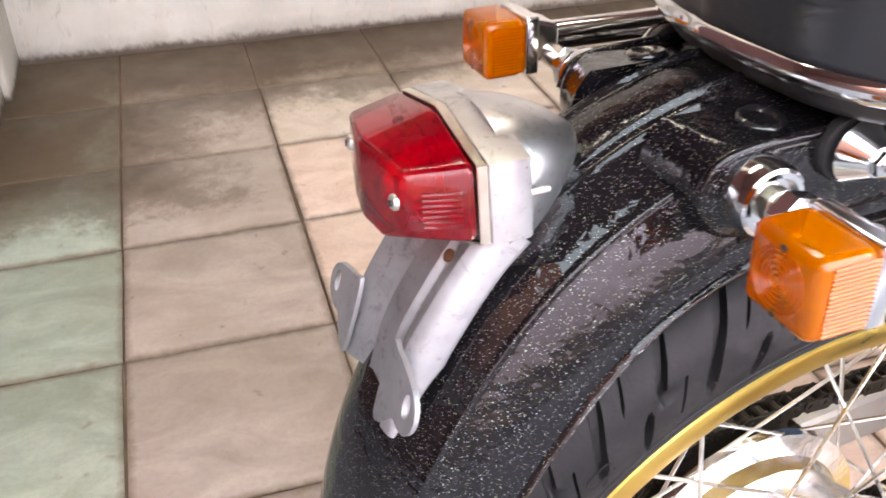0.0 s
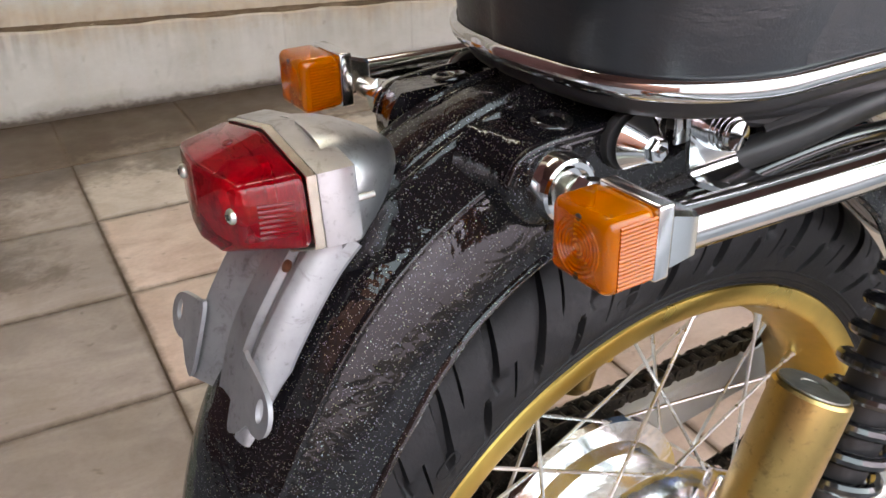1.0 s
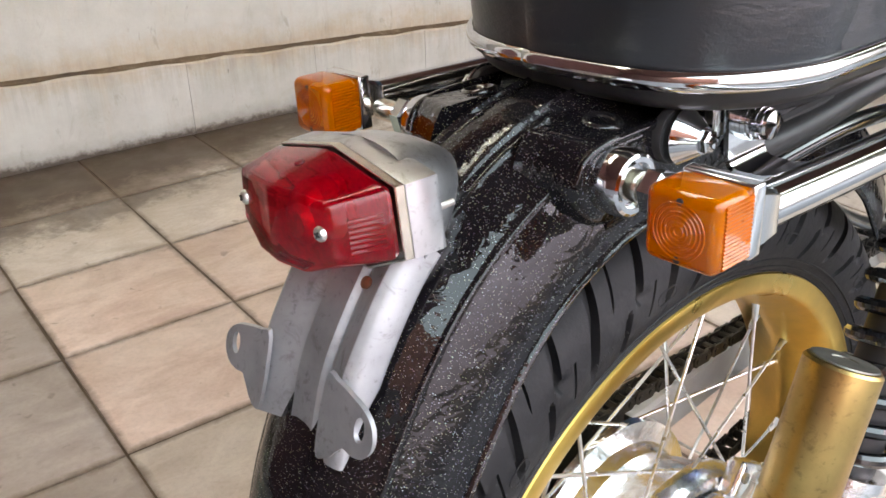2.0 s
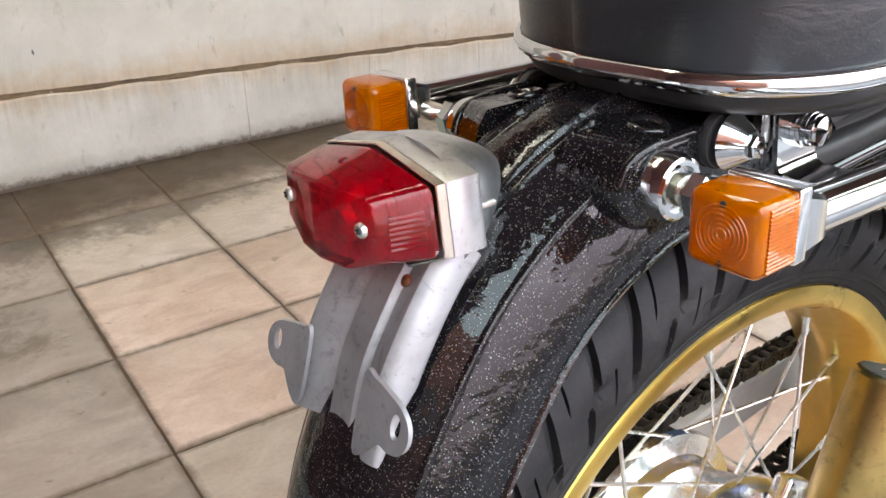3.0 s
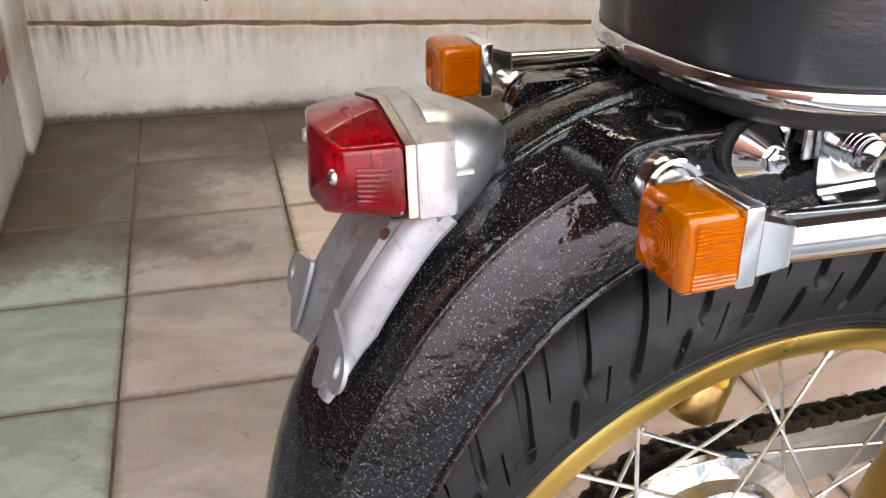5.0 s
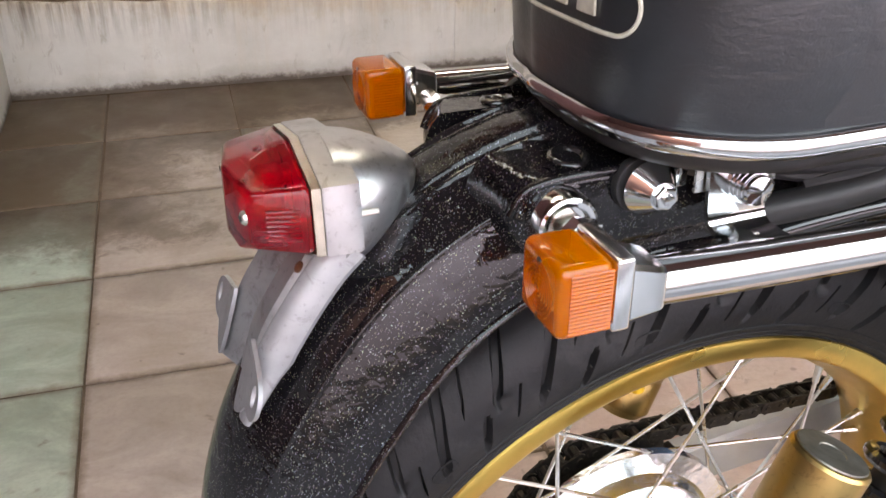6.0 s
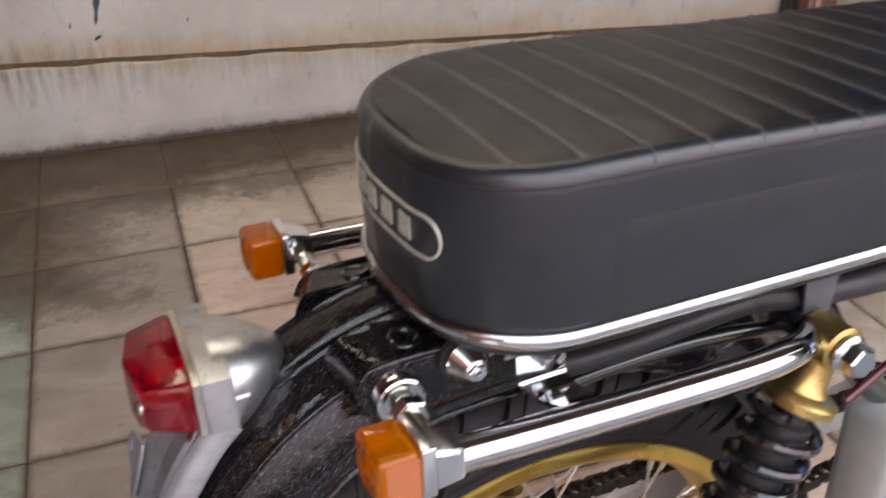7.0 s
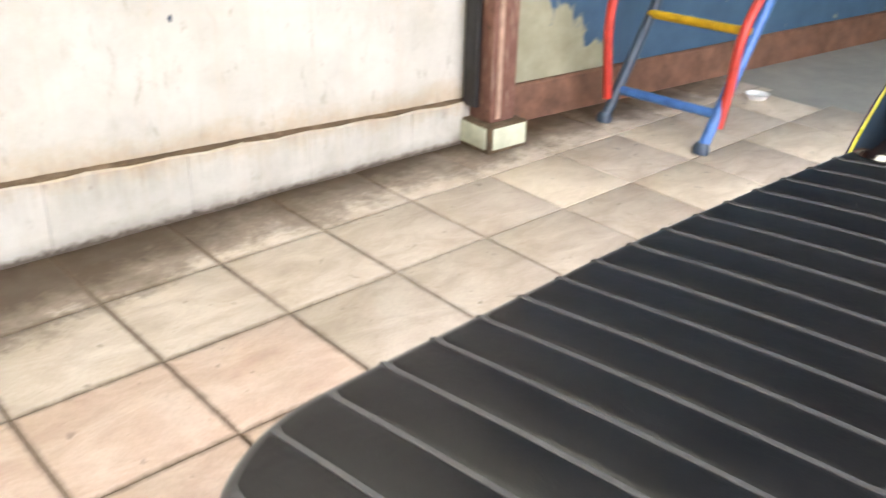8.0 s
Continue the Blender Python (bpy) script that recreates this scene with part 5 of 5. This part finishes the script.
    for i, p in enumerate(path):
        d = (path[min(i + 1, n - 1)] - path[max(i - 1, 0)]).normalized()
        out = V(d.y, -d.x, 0)
        if out.dot(V(p.x - 0.06, p.y, 0)) < 0:
            out = -out
        c = seat_point(p, 0.6915)
        ring = []
        for j in range(14):
            a = 2 * math.pi * j / 14
            ring.append(c + out * (0.0030 * math.cos(a)) + V(0, 0, 0.0050 * math.sin(a)))
        rings.append(ring)
    loft(bm, rings)
    part("strip", bm, M_CHROME, seat, "chrome strip round the seat foot")
    # side panels, slightly proud, with their piping
    for s in (-1, 1):
        bm = bmesh.new()
        rows = []
        border = []
        for i in range(41):
            x = -0.022 + 0.268 * i / 40
            f = (x - 0.150) / 0.096
            top = 0.7800 + seat_drop(x) * 0.9 if f < 0 else 0.7007 + (0.7800 + seat_drop(x) * 0.9 - 0.7007) * math.sqrt(max(0.0, 1 - f ** 2.4))
            back = min(1.0, i / 3)
            row = []
            for j in range(9):
                z = 0.7000 + (top - 0.7000) * j / 8
                soft = 0.0022 * min(1.0, (8 - j) / 3.0) * min(1.0, (40 - i) / 2.0) * back
                row.append(V(x, s * (seat_half(x) - 0.0014 + soft + (0 if z < 0.766 else -(z - 0.766) * 0.30)), z))
            rows.append(row)
            if i > 3:
                border.append(row[-1] + V(0, s * 0.0006, 0))
        loft(bm, rows, False, False)
        part("side_panel", bm, M_PANEL, seat, "smooth black side panel, sky sheen in its colour", 60)
        bm = bmesh.new()
        tube(bm, border, 0.0017, 8)
        part("piping", bm, M_SATIN, seat, "black piping round the panel")
    # badge on the tail: a pill-shaped outline with plain upright bars
    out = seat_outline(-0.0004)
    mid = len(out) // 2
    halves = {1: out[mid:], -1: list(reversed(out[:mid + 1]))}

    def on_tail(u, v, lift=0.0):
        path = halves[1 if u >= 0 else -1]
        left = abs(u)
        k = 0
        while left > (path[k + 1] - path[k]).length:
            left -= (path[k + 1] - path[k]).length
            k += 1
        d = (path[k + 1] - path[k]).normalized()
        nrm = V(d.y, -d.x, 0)
        if nrm.dot(V(path[k].x, path[k].y, 0)) < 0:
            nrm = -nrm
        p = path[k] + d * left
        return V(p.x, p.y, 0.7470 + v) + nrm * lift

    bm = bmesh.new()
    pill = []
    hl, hh = 0.0780, 0.0128
    for a in np.linspace(0, 2 * math.pi, 80, endpoint=False):
        c, s = math.cos(a), math.sin(a)
        pill.append((math.copysign(hl - hh, c) + hh * c if abs(c) > 1e-6 else 0, hh * s))
    dense = []
    for (u0, v0), (u1, v1) in zip(pill, pill[1:] + pill[:1]):
        for t in np.linspace(0, 1, 8 if abs(u1 - u0) > 0.02 else 1, endpoint=False):
            dense.append(on_tail(u0 + (u1 - u0) * t, v0 + (v1 - v0) * t, 0.0008))
    tube(bm, dense, 0.0011, 6, True)
    badge = part("badge", bm, M_BADGE, seat, "silver pill-shaped badge outline with plain bars")
    for k in range(5):
        u = -0.046 + 0.023 * k
        bm = bmesh.new()
        quad = []
        for lift in (0.0002, 0.0015):
            quad.append([on_tail(u - 0.0070, -0.0068, lift), on_tail(u, -0.0068, lift), on_tail(u + 0.0070, -0.0068, lift), on_tail(u + 0.0062, 0.0068, lift), on_tail(u, 0.0068, lift), on_tail(u - 0.0062, 0.0068, lift)])
        loft(bm, quad)
        part("badge_bar", bm, M_BADGE, badge)


build_seat()


def build_shock(s):
    shock = thing("shock_absorber", "gold and black rear shock absorber with a gold reservoir", "")
    shock.parent = BIKE
    top, low = V(0.168, s * 0.116, 0.632), V(0.052, s * 0.108, 0.335)
    d = (low - top).normalized()
    length = (low - top).length
    bm = bmesh.new()
    lathe(bm, [(-0.016, 0.0), (-0.016, 0.011), (-0.013, 0.0168), (0.013, 0.0168), (0.016, 0.011), (0.016, 0.0)], top, V(0, 1, 0), 28)
    lathe(bm, [(0.004, 0.013), (0.020, 0.0125), (0.030, 0.0135), (0.036, 0.017), (0.039, 0.0245), (0.041, 0.0262), (0.047, 0.0262), (0.049, 0.023), (0.049, 0.0)], top, d, 32)
    part("top_mount", bm, M_GOLD_SATIN, shock, "gold anodised top eye and collar")
    bm = bmesh.new()
    lathe(bm, [(0.0, 0.0135), (0.003, 0.0142), (0.005, 0.0115), (0.006, 0.0)], top + V(0, s * 0.016, 0), V(0, s, 0), 28)
    hexagon(bm, top + V(0, s * 0.0205, 0), V(0, s, 0), 0.0115, 0.011)
    part("top_bolt", bm, M_CHROME, shock, "chrome top bolt")
    if s > 0:
        cylinder(shock, V(0.0850, s * 0.110, 0.4870), d, s)
        return
    bm = bmesh.new()
    lathe(bm, [(0.045, 0.013), (0.060, 0.013), (0.062, 0.0185), (0.290, 0.0185), (0.292, 0.014), (length - 0.01, 0.014)], top, d, 24)
    part("damper", bm, M_SATIN, shock, "black damper body")
    u = d.orthogonal().normalized()
    v = d.cross(u)
    coil = []
    turns, steps = 9.5, 9.5 * 22
    for i in range(int(steps) + 1):
        f = i / steps
        a = 2 * math.pi * turns * f
        coil.append(top + d * (0.054 + 0.190 * f) + (u * math.cos(a) + v * math.sin(a)) * 0.0245)
    bm = bmesh.new()
    tube(bm, coil, 0.0050, 10)
    part("spring", bm, M_BLACK, shock, "gloss black coil spring")
    bm = bmesh.new()
    lathe(bm, [(0.246, 0.020), (0.248, 0.028), (0.256, 0.028), (0.258, 0.024), (0.268, 0.024), (0.270, 0.020), (0.275, 0.0)], top, d, 32)
    part("spring_seat", bm, M_POLISHED, shock, "polished lower spring seat")
    bm = bmesh.new()
    lathe(bm, [(-0.014, 0.0), (-0.014, 0.016), (0.014, 0.016), (0.014, 0.0)], low, V(0, 1, 0), 24)
    part("lower_eye", bm, M_GOLD_SATIN, shock)
    cylinder(shock, V(0.0255, s * 0.1210, 0.5105), d, s)


def cylinder(shock, cap, d, s):
    """The reservoir beside the spring, its dark cap upwards."""
    bm = bmesh.new()
    lathe(bm, [(0.000, 0.0), (0.000, 0.0190), (0.0006, 0.0215), (0.0025, 0.0230), (0.086, 0.0230), (0.087, 0.0223), (0.090, 0.0223), (0.091, 0.0230), (0.118, 0.0230), (0.125, 0.018), (0.125, 0.0)], cap, d, 48)
    part("reservoir", bm, M_GOLD_SATIN, shock, "satin gold reservoir cylinder")
    bm = bmesh.new()
    lathe(bm, [(0.0, 0.0202), (-0.0010, 0.0198), (-0.0012, 0.008), (-0.0005, 0.0075), (-0.0005, 0.0)], cap, d, 40)
    part("reservoir_cap", bm, plain("dull_grey_cap", (0.20, 0.19, 0.16), 0.4, 0.7, 0.3, 90) if s < 0 else M_GOLD_SATIN, shock, "dull reservoir cap")
    if s > 0:
        return
    bm = bmesh.new()
    block(bm, (-0.012, -0.014, -0.012), (0.060, 0.014, 0.012), 0.004, 2, Matrix.Translation(cap + d * 0.150 + V(0.0, 0, 0)) @ Matrix.Rotation(radians(21), 4, "Y"))
    part("bridge", bm, M_POLISHED, shock, "alloy bridge between reservoir and damper")


build_shock(-1)
build_shock(1)


def build_rear_frame():
    for s in (-1, 1):
        bm = bmesh.new()
        tube(bm, smooth_path([V(-0.055, s * 0.052, 0.666), V(-0.02, s * 0.058, 0.664), V(0.10, s * 0.070, 0.655), V(0.20, s * 0.085, 0.648), V(0.34, s * 0.09, 0.655), V(0.60, s * 0.06, 0.67)], 6), 0.0105, 14)
        part("frame_tube", bm, M_SATIN, BIKE, "satin black frame tube")
        bm = bmesh.new()
        lathe(bm, [(0, 0.012), (0.045, 0.012)], V(0.168, s * 0.072, 0.632), V(0, s, 0), 18)
        part("shock_stud", bm, M_BLACK, BIKE)
        bm = bmesh.new()
        tube(bm, smooth_path([V(0.19, s * 0.080, 0.640), V(0.26, s * 0.075, 0.55), V(0.38, s * 0.07, 0.44), V(0.55, s * 0.07, 0.36)], 6), 0.011, 14)
        part("frame_stay", bm, M_BLACK, BIKE)
        # cables and hoses that hang in loops under the seat
        for k, pts in enumerate(([V(0.02, s * 0.066, 0.645), V(0.06, s * 0.072, 0.650), V(0.13, s * 0.072, 0.645), V(0.20, s * 0.07, 0.650)],
                                 [V(0.0, s * 0.062, 0.655), V(0.03, s * 0.066, 0.650), V(0.06, s * 0.068, 0.660), V(0.12, s * 0.070, 0.662)])):
            bm = bmesh.new()
            tube(bm, smooth_path(pts, 8), 0.0035 if k else 0.0045, 10)
            part("cable", bm, M_SATIN, BIKE, "black cable loop")
        bm = bmesh.new()
        loft(bm, [[V(x, s * 0.094, 0.6735), V(x + 0.004, s * 0.094, 0.640), V(x + 0.026, s * 0.094, 0.640), V(x + 0.030, s * 0.094, 0.6735)] if q == 0 else [V(x, s * 0.0965, 0.6735), V(x + 0.004, s * 0.0965, 0.640), V(x + 0.026, s * 0.0965, 0.640), V(x + 0.030, s * 0.0965, 0.6735)] for q, x in ((0, 0.160), (1, 0.160))])
        part("seat_tab", bm, plain("dull_grey_steel", (0.10, 0.105, 0.11), 0.45, 0.3, 0.2, 60) if s < 0 else M_SATIN, BIKE, "dull grey steel seat tab")
        for name, label, radius, material, pts in (("wiring_loom", "taped black wiring loom", 0.0088, M_SATIN, [V(-0.005, s * 0.0655, 0.634), V(0.04, s * 0.0725, 0.640), V(0.10, s * 0.0760, 0.649), V(0.18, s * 0.0775, 0.654)]),
                                                  ("hose", "glossy black hose loop", 0.0056, M_BLACK, [V(-0.010, s * 0.0650, 0.616), V(0.03, s * 0.0720, 0.626), V(0.09, s * 0.0760, 0.630), V(0.16, s * 0.0775, 0.622), V(0.20, s * 0.0770, 0.600)])):
            bm = bmesh.new()
            tube(bm, smooth_path(pts, 8), radius, 14)
            part(name, bm, material, BIKE, label)
    # dark inner tray under the seat
    bm = bmesh.new()
    block(bm, (0.10, -0.060, 0.655), (0.50, 0.060, 0.669), 0.004)
    part("tray", bm, M_SATIN, BIKE, "black battery tray")


build_rear_frame()


def build_middle():
    bm = bmesh.new()
    block(bm, (0.262, -0.118, 0.300), (0.312, -0.060, 0.520), 0.014, 4)
    part("side_cover", bm, M_SILVER, BIKE, "silver painted side cover")
    bm = bmesh.new()
    ax = V(1.0, -0.34, 0.16).normalized()
    lathe(bm, [(0.000, 0.0370), (0.002, 0.0390), (0.004, 0.0400), (0.110, 0.0400), (0.110, 0.0375), (0.004, 0.0372)], V(0.298, -0.078, 0.610), ax, 48, closed=True)
    part("intake_tube", bm, M_BLUED, BIKE, "blued steel open intake tube")
    bm = bmesh.new()
    lathe(bm, [(0.0, 0.0), (0.0, 0.0372), (0.02, 0.0372), (0.02, 0.0)], V(0.298, -0.078, 0.610) + ax * 0.03, ax, 32)
    part("intake_filter", bm, M_SATIN, BIKE)
    bm = bmesh.new()
    tube(bm, [V(0.236, -0.086, 0.540), V(0.292, -0.090, 0.579)], 0.0038, 12)
    part("stay_rod", bm, M_REDHOSE, BIKE, "maroon painted stay")
    # tank with its pinstripe
    bm = bmesh.new()
    rings = []
    spec = ((0.530, 0.076, 0.700, 0.786), (0.536, 0.084, 0.697, 0.792), (0.56, 0.091, 0.695, 0.800), (0.63, 0.1065, 0.695, 0.812), (0.71, 0.1225, 0.695, 0.824), (0.82, 0.138, 0.70, 0.836), (0.92, 0.110, 0.71, 0.832), (0.98, 0.05, 0.74, 0.81))
    for x, w, lo, hi in spec:
        ring = []
        for j in range(48):
            a = 2 * math.pi * j / 48
            c, s = math.cos(a), math.sin(a)
            ring.append(V(x, w * math.copysign(abs(c) ** 0.36, c), (lo + hi) / 2 + (hi - lo) / 2 * math.copysign(abs(s) ** 0.75, s)))
        rings.append(ring)
    dense = [smooth_path([r[j] for r in rings], 5) for j in range(48)]
    loft(bm, [[dense[j][i] for j in range(48)] for i in range(len(dense[0]))])
    tank = part("fuel_tank", bm, plain("black_tank_paint", (0.006, 0.006, 0.007), 0.12, 0.0, 0.2, 50, coat=0.6), BIKE, "gloss black fuel tank with a yellow pinstripe", 50)
    bm = bmesh.new()
    for j in (6, 18):
        tube(bm, [p + V(0, 0, 0.0002) for p in dense[j][4:-4]], 0.0017, 8)
    part("pinstripe", bm, M_STRIPE, tank)


build_middle()

# ---------------------------------------------------------------- floor tiles, one by one
def build_tiles():
    bm = bmesh.new()
    h = TILE / 2 - 0.0022
    block(bm, (-h, -h, -0.010), (h, h, 0.0), 0.0016, 2)
    base = finish("tile", bm, M_BEIGE, FLOOR)
    meshes = {}
    for key, mat in (("pink", M_PINK), ("beige", M_BEIGE), ("dusty", M_DUSTY), ("green", M_GREEN), ("cream", M_CREAM)):
        mesh = base.data.copy()
        mesh.materials.clear()
        mesh.materials.append(mat)
        meshes[key] = mesh
    bpy.data.objects.remove(base)
    rng = random.Random(11)
    for i in range(-1, 12):
        for k in range(-1, 7):
            if i == -1:
                key = "green"
            elif i == 0:
                key = "dusty"
            elif i <= 3 and k >= 1:
                key = "beige" if (i, k) == (1, 3) else "pink"
            elif i >= 7 and k >= 0:
                key = "cream" if (i + k) % 2 else "beige"
            else:
                key = "beige"
            tile = new("tile", meshes[key])
            tile.parent = FLOOR
            tile.matrix_local = pose((i + 0.5) * TILE + rng.uniform(-0.0012, 0.0012), -(k + 0.5) * TILE + rng.uniform(-0.0012, 0.0012), rng.uniform(-0.0008, 0.0008),
                                     rng.uniform(-0.12, 0.12), rng.uniform(-0.12, 0.12), rng.uniform(-0.25, 0.25))


build_tiles()
